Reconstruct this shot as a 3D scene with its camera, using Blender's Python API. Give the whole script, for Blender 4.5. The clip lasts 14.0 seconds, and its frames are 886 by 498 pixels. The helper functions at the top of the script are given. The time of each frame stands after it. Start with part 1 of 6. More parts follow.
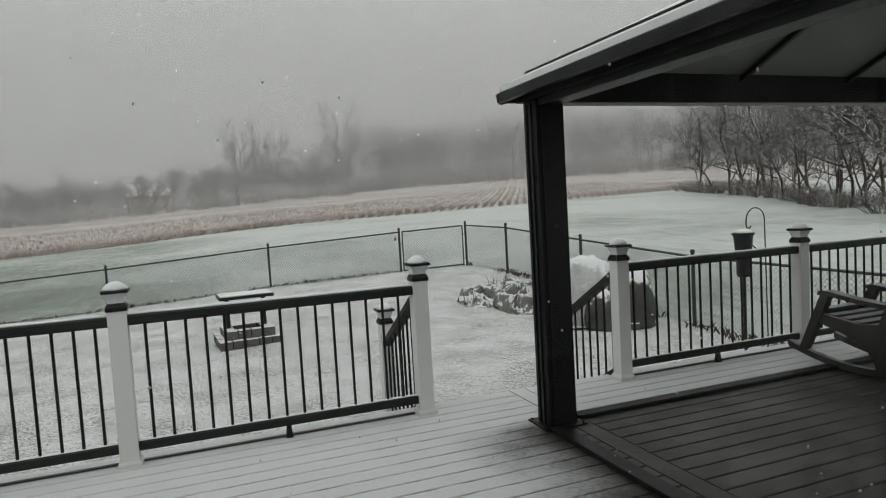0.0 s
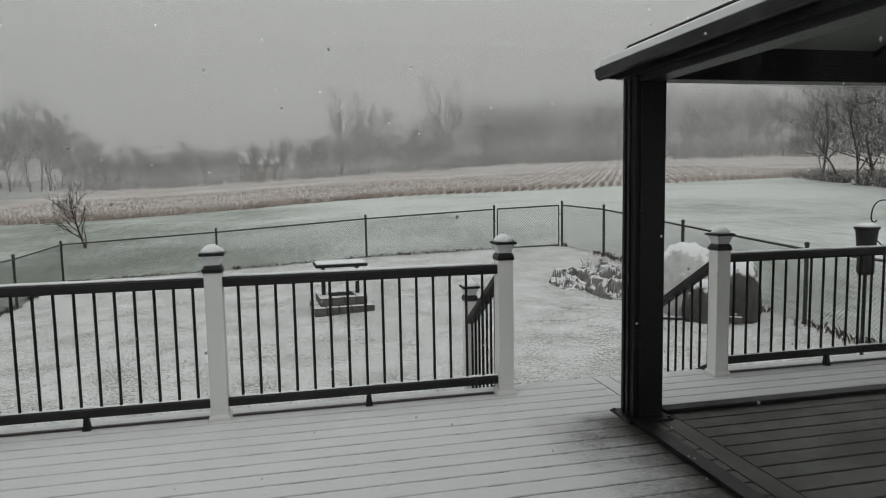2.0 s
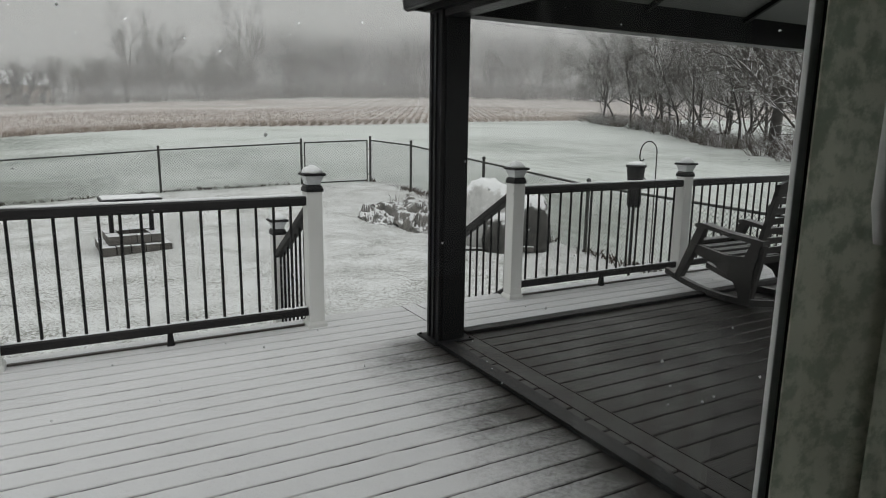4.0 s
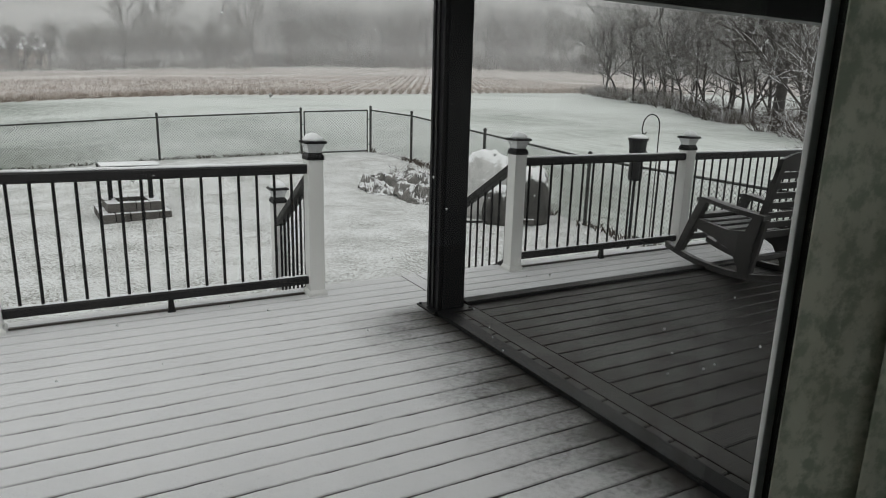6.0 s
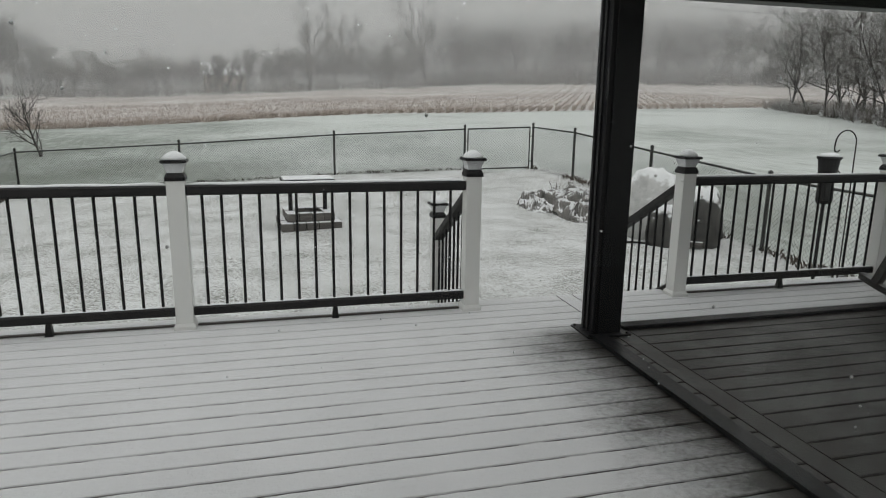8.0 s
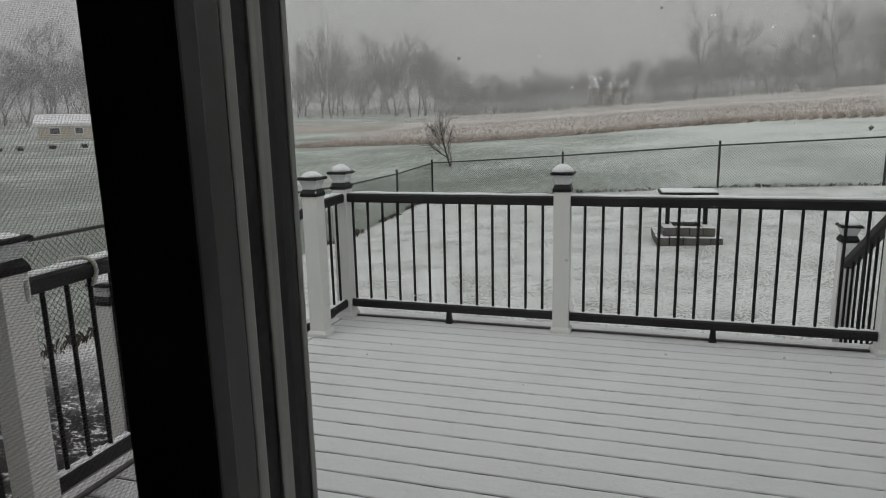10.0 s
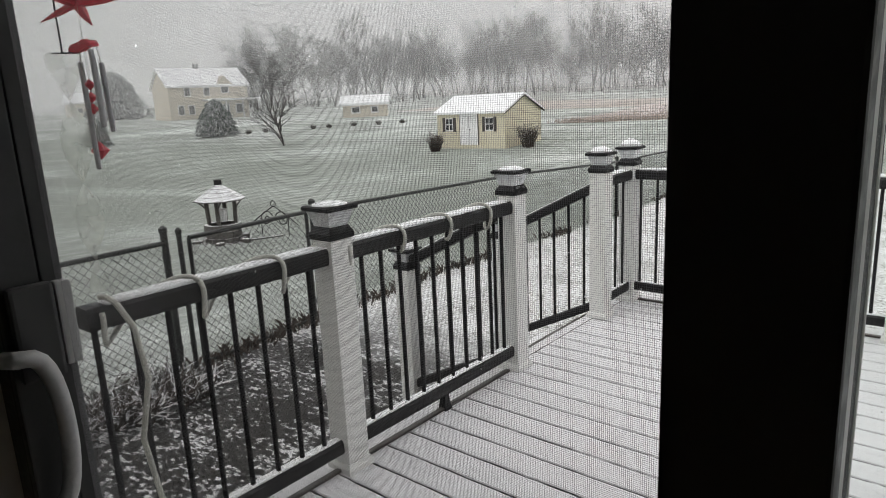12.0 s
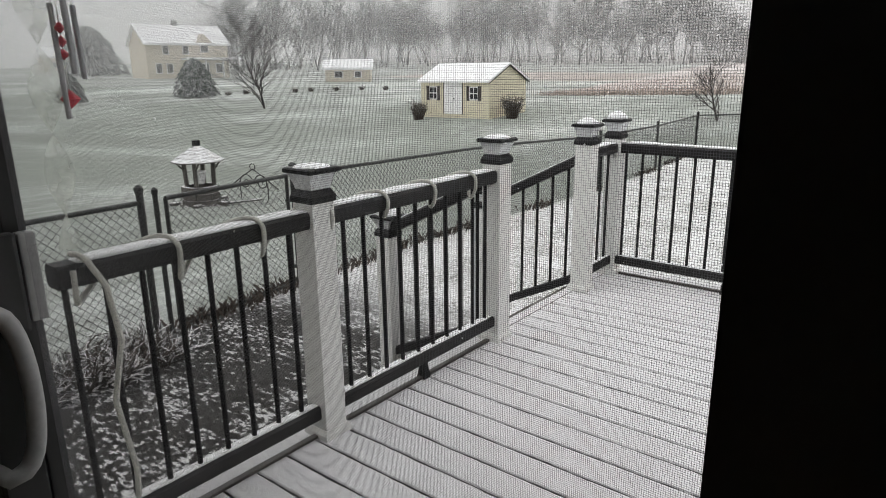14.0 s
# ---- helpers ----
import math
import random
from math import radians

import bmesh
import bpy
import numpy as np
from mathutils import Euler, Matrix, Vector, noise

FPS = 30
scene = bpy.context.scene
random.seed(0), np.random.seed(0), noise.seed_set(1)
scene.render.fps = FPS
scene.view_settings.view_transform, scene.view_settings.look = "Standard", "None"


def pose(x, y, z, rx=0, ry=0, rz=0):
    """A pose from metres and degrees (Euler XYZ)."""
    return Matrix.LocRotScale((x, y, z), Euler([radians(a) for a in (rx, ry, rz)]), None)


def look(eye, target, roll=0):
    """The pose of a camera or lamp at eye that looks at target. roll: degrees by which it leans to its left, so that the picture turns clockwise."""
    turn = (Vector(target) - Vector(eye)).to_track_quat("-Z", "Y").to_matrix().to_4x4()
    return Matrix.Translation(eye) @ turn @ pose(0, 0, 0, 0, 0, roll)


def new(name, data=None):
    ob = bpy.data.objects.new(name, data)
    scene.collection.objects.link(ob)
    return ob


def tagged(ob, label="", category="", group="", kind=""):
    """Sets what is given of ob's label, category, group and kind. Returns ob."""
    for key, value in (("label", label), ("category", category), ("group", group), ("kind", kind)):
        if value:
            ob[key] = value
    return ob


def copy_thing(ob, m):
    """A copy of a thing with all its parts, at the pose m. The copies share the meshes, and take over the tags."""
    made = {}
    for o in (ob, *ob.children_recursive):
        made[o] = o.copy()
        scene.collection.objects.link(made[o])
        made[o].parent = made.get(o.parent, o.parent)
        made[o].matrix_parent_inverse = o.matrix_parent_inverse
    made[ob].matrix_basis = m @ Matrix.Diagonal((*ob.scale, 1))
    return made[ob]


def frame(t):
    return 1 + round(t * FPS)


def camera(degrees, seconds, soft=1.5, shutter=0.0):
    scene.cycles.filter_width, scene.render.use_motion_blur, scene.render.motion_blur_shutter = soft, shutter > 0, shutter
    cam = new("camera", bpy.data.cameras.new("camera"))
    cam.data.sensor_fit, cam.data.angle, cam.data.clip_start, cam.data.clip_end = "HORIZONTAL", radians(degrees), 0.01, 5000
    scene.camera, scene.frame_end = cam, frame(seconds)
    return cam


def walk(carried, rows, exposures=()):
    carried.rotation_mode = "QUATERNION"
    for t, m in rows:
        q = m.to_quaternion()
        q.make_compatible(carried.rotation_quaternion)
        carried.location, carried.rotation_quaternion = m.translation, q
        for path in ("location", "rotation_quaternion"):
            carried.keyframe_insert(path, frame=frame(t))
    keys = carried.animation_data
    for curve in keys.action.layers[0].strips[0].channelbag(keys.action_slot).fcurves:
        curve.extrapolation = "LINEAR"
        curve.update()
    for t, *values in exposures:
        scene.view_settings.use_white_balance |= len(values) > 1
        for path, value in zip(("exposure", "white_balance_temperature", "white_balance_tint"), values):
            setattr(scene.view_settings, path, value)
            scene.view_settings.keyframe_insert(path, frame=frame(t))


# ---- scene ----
cam = camera(68.0, 14.0, soft=1.0)
PATH = [
    (0.0, pose(0.212, -0.014, 1.480, 86.11, 3.30, -20.81)),
    (0.5, pose(0.304, 0.035, 1.467, 84.55, 1.57, -14.52)),
    (1.0, pose(0.303, 0.042, 1.480, 84.69, 2.38, -12.84)),
    (1.5, pose(0.301, 0.030, 1.475, 84.73, 2.34, -12.20)),
    (2.0, pose(0.296, 0.030, 1.478, 84.42, 1.07, -12.22)),
    (2.5, pose(0.277, 0.018, 1.461, 84.23, 1.21, -12.66)),
    (3.0, pose(0.286, 0.011, 1.443, 81.46, 0.77, -20.99)),
    (3.5, pose(0.285, 0.010, 1.449, 79.96, -0.43, -28.38)),
    (6.0, pose(0.272, 0.015, 1.433, 76.44, -1.58, -28.60)),
    (6.5, pose(0.286, 0.027, 1.428, 76.45, -1.31, -27.09)),
    (7.0, pose(0.301, 0.026, 1.433, 76.57, -1.37, -24.80)),
    (9.5, pose(0.282, 0.049, 1.440, 78.96, 0.82, 8.86)),
    (10.0, pose(0.251, 0.054, 1.448, 78.62, 1.28, 17.01)),
    (10.5, pose(0.178, 0.091, 1.449, 77.68, 1.67, 25.56)),
    (11.0, pose(0.112, 0.112, 1.438, 77.68, 2.65, 32.24)),
    (11.5, pose(0.074, 0.126, 1.432, 76.93, 2.69, 36.88)),
    (12.0, pose(0.061, 0.106, 1.440, 77.30, 2.71, 39.72)),
    (12.5, pose(0.036, 0.127, 1.435, 76.88, 2.50, 40.77)),
    (13.0, pose(0.032, 0.123, 1.429, 75.89, 2.39, 40.67)),
    (13.5, pose(0.028, 0.126, 1.424, 74.96, 0.77, 39.59)),
    (14.0, pose(0.026, 0.126, 1.422, 74.63, 0.69, 38.41)),
]
walk(cam, PATH, ((0.0, -0.07), (2.7, -0.1), (3.5, 0.10), (7.0, 0.17), (9.3, -0.2), (10.0, -0.14), (10.3, 0.08), (10.6, 0.28), (11.0, 0.54), (11.6, 0.64), (12.5, 0.68), (14.0, 0.68)))

# ---- world, sun and exposure ----
world = bpy.data.worlds.new("overcast_sky")
scene.world = world
world.use_nodes = True
wn, wl = world.node_tree.nodes, world.node_tree.links
wn.clear()
w_out = wn.new("ShaderNodeOutputWorld")
w_bg = wn.new("ShaderNodeBackground")
w_sky = wn.new("ShaderNodeTexSky")
w_sky.sky_type = "NISHITA"
w_sky.sun_disc = False
w_sky.sun_elevation = radians(38)
w_sky.sun_rotation = radians(200)
w_mix = wn.new("ShaderNodeMix")
w_mix.data_type = "RGBA"
w_mix.inputs["Factor"].default_value = 0.97
w_mix.inputs["B"].default_value = (3.55, 3.52, 3.50, 1)
wl.new(w_sky.outputs["Color"], w_mix.inputs["A"])
wl.new(w_mix.outputs["Result"], w_bg.inputs["Color"])
w_bg.inputs["Strength"].default_value = 0.25
wl.new(w_bg.outputs["Background"], w_out.inputs["Surface"])

sun_data = bpy.data.lights.new("sun", "SUN")
sun_data.energy = 0.25
sun_data.angle = radians(60)
sun_data.color = (1.0, 0.97, 0.93)
sun = new("sun", sun_data)
sun.matrix_world = look((0, 0, 30), (9, 14, 0))


# ---- materials ----
def nodes_of(name):
    m = bpy.data.materials.new(name)
    m.use_nodes = True
    nt = m.node_tree
    nt.nodes.clear()
    out = nt.nodes.new("ShaderNodeOutputMaterial")
    bsdf = nt.nodes.new("ShaderNodeBsdfPrincipled")
    nt.links.new(bsdf.outputs["BSDF"], out.inputs["Surface"])
    return m, nt, bsdf, out


def coords(nt, space="Object", stretch=(1, 1, 1)):
    if space == "World":
        g = nt.nodes.new("ShaderNodeNewGeometry")
        src = g.outputs["Position"]
    else:
        g = nt.nodes.new("ShaderNodeTexCoord")
        src = g.outputs["Object"]
    mp = nt.nodes.new("ShaderNodeMapping")
    mp.inputs["Scale"].default_value = stretch
    nt.links.new(src, mp.inputs["Vector"])
    return mp.outputs["Vector"]


def noise_of(nt, vec, scale, detail=4.0, rough=0.6):
    n = nt.nodes.new("ShaderNodeTexNoise")
    n.inputs["Scale"].default_value = scale
    n.inputs["Detail"].default_value = detail
    n.inputs["Roughness"].default_value = rough
    nt.links.new(vec, n.inputs["Vector"])
    return n.outputs["Fac"]


def span(nt, val, a, b, c=0.0, d=1.0, smooth=True):
    r = nt.nodes.new("ShaderNodeMapRange")
    r.interpolation_type = "SMOOTHSTEP" if smooth else "LINEAR"
    for key, v in (("From Min", a), ("From Max", b), ("To Min", c), ("To Max", d)):
        r.inputs[key].default_value = v
    nt.links.new(val, r.inputs["Value"])
    return r.outputs["Result"]


def calc(nt, op, a, b=None, clamp=False):
    n = nt.nodes.new("ShaderNodeMath")
    n.operation = op
    n.use_clamp = clamp
    for i, v in enumerate((a, b)):
        if v is None:
            continue
        if isinstance(v, (int, float)):
            n.inputs[i].default_value = v
        else:
            nt.links.new(v, n.inputs[i])
    return n.outputs["Value"]


def blend(nt, fac, a, b):
    n = nt.nodes.new("ShaderNodeMix")
    n.data_type = "RGBA"
    for key, v in (("Factor", fac), ("A", a), ("B", b)):
        if isinstance(v, (int, float)):
            n.inputs[key].default_value = v
        elif isinstance(v, tuple):
            n.inputs[key].default_value = (*v, 1)
        else:
            nt.links.new(v, n.inputs[key])
    return n.outputs["Result"]


def bumped(nt, bsdf, height, strength, dist=0.01):
    b = nt.nodes.new("ShaderNodeBump")
    b.inputs["Strength"].default_value = strength
    b.inputs["Distance"].default_value = dist
    nt.links.new(height, b.inputs["Height"])
    nt.links.new(b.outputs["Normal"], bsdf.inputs["Normal"])


SNOW = (0.80, 0.81, 0.82)


def surface(name, c1, c2, fine=40.0, coarse=3.0, rough=0.6, bump=0.15, metal=0.0, stretch=(1, 1, 1), space="Object",
            snow=0.0, snow_at=0.55, depth=0.004, spec=0.5):
    """A painted, wooden, metal or stone surface: two tones at two scales; snow lies on faces that look up."""
    m, nt, bsdf, _ = nodes_of(name)
    vec = coords(nt, space, stretch)
    f, c = noise_of(nt, vec, fine), noise_of(nt, vec, coarse, 2.0)
    mixed = calc(nt, "MULTIPLY_ADD", f, 0.55)
    mixed.node.inputs[2].default_value = 0.0
    tone = calc(nt, "ADD", mixed, calc(nt, "MULTIPLY", c, 0.45))
    tone = span(nt, tone, 0.32, 0.68)
    col = blend(nt, tone, c1, c2)
    rv = span(nt, f, 0.3, 0.7, max(0.02, rough - 0.1), min(1, rough + 0.1))
    if snow > 0:
        g = nt.nodes.new("ShaderNodeNewGeometry")
        sep = nt.nodes.new("ShaderNodeSeparateXYZ")
        nt.links.new(g.outputs["Normal"], sep.inputs["Vector"])
        wv = coords(nt, "World")
        patch = noise_of(nt, wv, 9.0, 5.0)
        up = calc(nt, "ADD", sep.outputs["Z"], calc(nt, "MULTIPLY", calc(nt, "SUBTRACT", patch, 0.5), 1.2))
        mask = calc(nt, "MULTIPLY", span(nt, up, snow_at - 0.12, snow_at + 0.12), snow)
        col = blend(nt, mask, col, SNOW)
        rv = calc(nt, "ADD", rv, calc(nt, "MULTIPLY", mask, 0.4), clamp=True)
    nt.links.new(col, bsdf.inputs["Base Color"])
    nt.links.new(rv, bsdf.inputs["Roughness"])
    bsdf.inputs["Metallic"].default_value = metal
    bsdf.inputs["Specular IOR Level"].default_value = spec
    if bump:
        bumped(nt, bsdf, f, bump, depth)
    return m


M_snow = surface("snow", (0.76, 0.77, 0.78), (0.84, 0.85, 0.86), 60, 5, 0.85, 0.4, depth=0.008)
M_vinyl = surface("grey_white_vinyl", (0.70, 0.70, 0.68), (0.77, 0.77, 0.75), 90, 2, 0.45, 0.05)
M_black = surface("black_painted_aluminium", (0.010, 0.010, 0.011), (0.018, 0.018, 0.019), 80, 4, 0.5, 0.08, spec=0.25)
M_rail = surface("dark_composite_rail", (0.012, 0.012, 0.013), (0.024, 0.023, 0.023), 60, 3, 0.55, 0.15, spec=0.3)
M_gazebo = surface("black_gazebo_aluminium", (0.008, 0.008, 0.009), (0.014, 0.014, 0.015), 70, 3, 0.42, 0.05, spec=0.22)
M_roof_under = surface("grey_roof_panel", (0.19, 0.20, 0.19), (0.25, 0.26, 0.25), 30, 1.2, 0.6, 0.05)
M_lens = surface("frosted_light_lens", (0.55, 0.56, 0.57), (0.70, 0.71, 0.72), 50, 6, 0.25, 0.05)
M_chair = surface("dark_brown_resin", (0.030, 0.029, 0.028), (0.048, 0.046, 0.044), 50, 4, 0.5, 0.1, snow=0.35, snow_at=0.9)
M_bark = surface("grey_bark", (0.030, 0.028, 0.026), (0.078, 0.072, 0.068), 14, 1.5, 0.9, 0.4, space="World")
M_twig = surface("twigs_with_snow", (0.042, 0.037, 0.034), (0.105, 0.096, 0.088), 8, 0.7, 0.9, 0.0, space="World", snow=0.8, snow_at=0.54)
M_farbark = surface("pale_bark", (0.050, 0.046, 0.044), (0.095, 0.088, 0.084), 6, 0.3, 0.9, 0.0, space="World")
M_brush = surface("brown_brush_with_snow", (0.040, 0.032, 0.026), (0.115, 0.092, 0.077), 6, 0.5, 0.9, 0.0, space="World", snow=0.8, snow_at=0.5)
M_stalk = surface("dry_corn_stalks", (0.30, 0.25, 0.215), (0.50, 0.435, 0.385), 3, 0.4, 0.9, 0.0, space="World", snow=0.6, snow_at=0.6)
M_evergreen = surface("evergreen_needles", (0.022, 0.034, 0.026), (0.045, 0.060, 0.047), 5, 0.8, 0.85, 0.0, space="World", snow=0.8, snow_at=0.55)
M_yellow = surface("pale_yellow_siding", (0.60, 0.555, 0.42), (0.66, 0.615, 0.48), 20, 0.8, 0.6, 0.05)
M_housewall = surface("cream_siding", (0.56, 0.50, 0.40), (0.62, 0.56, 0.46), 5, 0.3, 0.7, 0.0)
M_brownwall = surface("brown_siding", (0.40, 0.34, 0.30), (0.48, 0.42, 0.38), 5, 0.3, 0.7, 0.0)
M_white = surface("white_paint", (0.74, 0.74, 0.74), (0.80, 0.80, 0.80), 30, 2, 0.5, 0.04)
M_shutter = surface("dark_shutter", (0.035, 0.03, 0.028), (0.06, 0.05, 0.045), 40, 3, 0.6, 0.05)
M_stone = surface("grey_paver_stone", (0.055, 0.052, 0.048), (0.14, 0.13, 0.12), 25, 3, 0.9, 0.5, snow=0.95, snow_at=0.78)
M_tarp = surface("grey_tarp_with_snow", (0.055, 0.053, 0.050), (0.22, 0.21, 0.195), 9, 2.5, 0.6, 0.25, snow=0.95, snow_at=0.80)
M_cover_light = surface("pale_cover_with_snow", (0.36, 0.36, 0.35), (0.58, 0.58, 0.57), 7, 2.0, 0.6, 0.25, snow=0.95, snow_at=0.45)
M_tarp_dark = surface("dark_grill_cover", (0.018, 0.018, 0.017), (0.10, 0.097, 0.09), 16, 5.0, 0.7, 0.5, snow=0.9, snow_at=0.40)
M_galv = surface("dark_coated_wire", (0.020, 0.022, 0.021), (0.040, 0.042, 0.040), 40, 4, 0.5, 0.0)
M_rope = surface("off_white_rope_light", (0.42, 0.42, 0.38), (0.52, 0.52, 0.47), 60, 6, 0.4, 0.1)
M_red = surface("red_painted_wood", (0.42, 0.015, 0.03), (0.55, 0.03, 0.05), 50, 5, 0.5, 0.08)
M_tube = surface("brushed_metal_tube", (0.28, 0.28, 0.29), (0.38, 0.38, 0.39), 120, 6, 0.4, 0.05, metal=0.6)
# rubber gaskets of the stile, and the painted shade at the east jamb
M_gasket_shade = surface("black_gasket_and_jamb_shade", (0.010, 0.010, 0.010), (0.018, 0.018, 0.018), 90, 8, 0.7, 0.1)
# darker copy of the light door edge, with its shade in the colour
M_sash_shaded = surface("shaded_door_edge", (0.09, 0.09, 0.085), (0.12, 0.12, 0.115), 80, 4, 0.5, 0.04)
M_sash = surface("dark_bronze_door_frame", (0.034, 0.034, 0.033), (0.046, 0.046, 0.045), 90, 5, 0.5, 0.04)
M_sash_light = surface("light_grey_door_edge", (0.46, 0.46, 0.43), (0.54, 0.54, 0.50), 60, 3, 0.5, 0.05)
M_handle = surface("grey_white_handle", (0.36, 0.36, 0.35), (0.44, 0.44, 0.43), 80, 5, 0.4, 0.05)
M_wall_in = surface("pale_painted_wall", (0.62, 0.60, 0.57), (0.68, 0.66, 0.63), 40, 1.5, 0.8, 0.1)
M_room_floor = surface("oak_floor", (0.24, 0.17, 0.11), (0.34, 0.25, 0.17), 30, 2, 0.45, 0.1, stretch=(0.2, 1, 1))
M_siding = surface("beige_siding", (0.48, 0.46, 0.42), (0.54, 0.52, 0.48), 30, 1.5, 0.7, 0.05)
M_wood_trim = surface("wet_brown_trim", (0.050, 0.042, 0.038), (0.085, 0.075, 0.068), 40, 4, 0.5, 0.2, stretch=(0.2, 1, 1))
M_wood_well = surface("weathered_wood", (0.06, 0.055, 0.05), (0.14, 0.13, 0.12), 30, 3, 0.8, 0.3, snow=0.9, snow_at=0.62)
M_glass_dark = surface("dark_window_glass", (0.02, 0.022, 0.025), (0.035, 0.037, 0.04), 5, 1, 0.12, 0.0)


def blind_fabric():
    m, nt, bsdf, out = nodes_of("mottled_blind_fabric")
    vec = coords(nt)
    a = span(nt, noise_of(nt, vec, 55, 4, 0.65), 0.42, 0.62)
    b = span(nt, noise_of(nt, vec, 9, 2), 0.35, 0.65)
    col = blend(nt, a, (0.66, 0.67, 0.61), (0.44, 0.48, 0.42))
    col = blend(nt, calc(nt, "MULTIPLY", b, 0.25), col, (0.42, 0.40, 0.34))
    nt.links.new(col, bsdf.inputs["Base Color"])
    bsdf.inputs["Roughness"].default_value = 0.9
    tr = nt.nodes.new("ShaderNodeBsdfTranslucent")
    nt.links.new(col, tr.inputs["Color"])
    mix = nt.nodes.new("ShaderNodeMixShader")
    mix.inputs["Fac"].default_value = 0.65
    nt.links.new(bsdf.outputs["BSDF"], mix.inputs[1])
    nt.links.new(tr.outputs["BSDF"], mix.inputs[2])
    nt.links.new(mix.outputs["Shader"], out.inputs["Surface"])
    return m


def clear_pane():
    m, nt, bsdf, out = nodes_of("clear_door_glass")
    nt.nodes.remove(bsdf)
    tr = nt.nodes.new("ShaderNodeBsdfTransparent")
    tr.inputs["Color"].default_value = (0.96, 0.975, 0.965, 1)
    gl = nt.nodes.new("ShaderNodeBsdfGlossy")
    gl.inputs["Roughness"].default_value = 0.01
    mix = nt.nodes.new("ShaderNodeMixShader")
    mix.inputs["Fac"].default_value = 0.045
    nt.links.new(tr.outputs["BSDF"], mix.inputs[1])
    nt.links.new(gl.outputs["BSDF"], mix.inputs[2])
    nt.links.new(mix.outputs["Shader"], out.inputs["Surface"])
    return m


def film_ribbon():
    m, nt, bsdf, out = nodes_of("milky_spinner_film")
    nt.nodes.remove(bsdf)
    vec = coords(nt)
    tr = nt.nodes.new("ShaderNodeBsdfTransparent")
    df = nt.nodes.new("ShaderNodeBsdfTranslucent")
    df.inputs["Color"].default_value = (0.80, 0.84, 0.76, 1)
    mix = nt.nodes.new("ShaderNodeMixShader")
    nt.links.new(span(nt, noise_of(nt, vec, 14, 3), 0.3, 0.7, 0.18, 0.45), mix.inputs["Fac"])
    nt.links.new(tr.outputs["BSDF"], mix.inputs[1])
    nt.links.new(df.outputs["BSDF"], mix.inputs[2])
    nt.links.new(mix.outputs["Shader"], out.inputs["Surface"])
    return m


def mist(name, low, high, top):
    """A see-through sheet standing in for haze of snow and mist: lit by the sky, thin near the ground, thicker above.
    """
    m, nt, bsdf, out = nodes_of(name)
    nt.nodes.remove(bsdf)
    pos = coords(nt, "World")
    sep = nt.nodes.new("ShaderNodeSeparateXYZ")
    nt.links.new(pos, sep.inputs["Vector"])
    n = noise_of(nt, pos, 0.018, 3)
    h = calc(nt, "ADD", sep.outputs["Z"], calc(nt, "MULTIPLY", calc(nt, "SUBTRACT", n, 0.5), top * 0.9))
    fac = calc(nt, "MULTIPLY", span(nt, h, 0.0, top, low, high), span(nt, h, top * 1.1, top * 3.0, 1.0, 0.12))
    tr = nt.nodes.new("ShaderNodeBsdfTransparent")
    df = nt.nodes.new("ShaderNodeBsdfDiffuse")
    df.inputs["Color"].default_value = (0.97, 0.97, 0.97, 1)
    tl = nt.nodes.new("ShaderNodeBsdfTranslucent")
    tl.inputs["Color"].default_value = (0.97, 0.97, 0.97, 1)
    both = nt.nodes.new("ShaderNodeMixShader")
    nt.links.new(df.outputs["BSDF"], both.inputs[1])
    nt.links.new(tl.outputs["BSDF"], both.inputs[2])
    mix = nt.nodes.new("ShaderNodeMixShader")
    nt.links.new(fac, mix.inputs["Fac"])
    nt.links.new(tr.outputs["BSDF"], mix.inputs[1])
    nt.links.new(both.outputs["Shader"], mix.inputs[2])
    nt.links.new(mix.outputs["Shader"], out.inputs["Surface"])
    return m


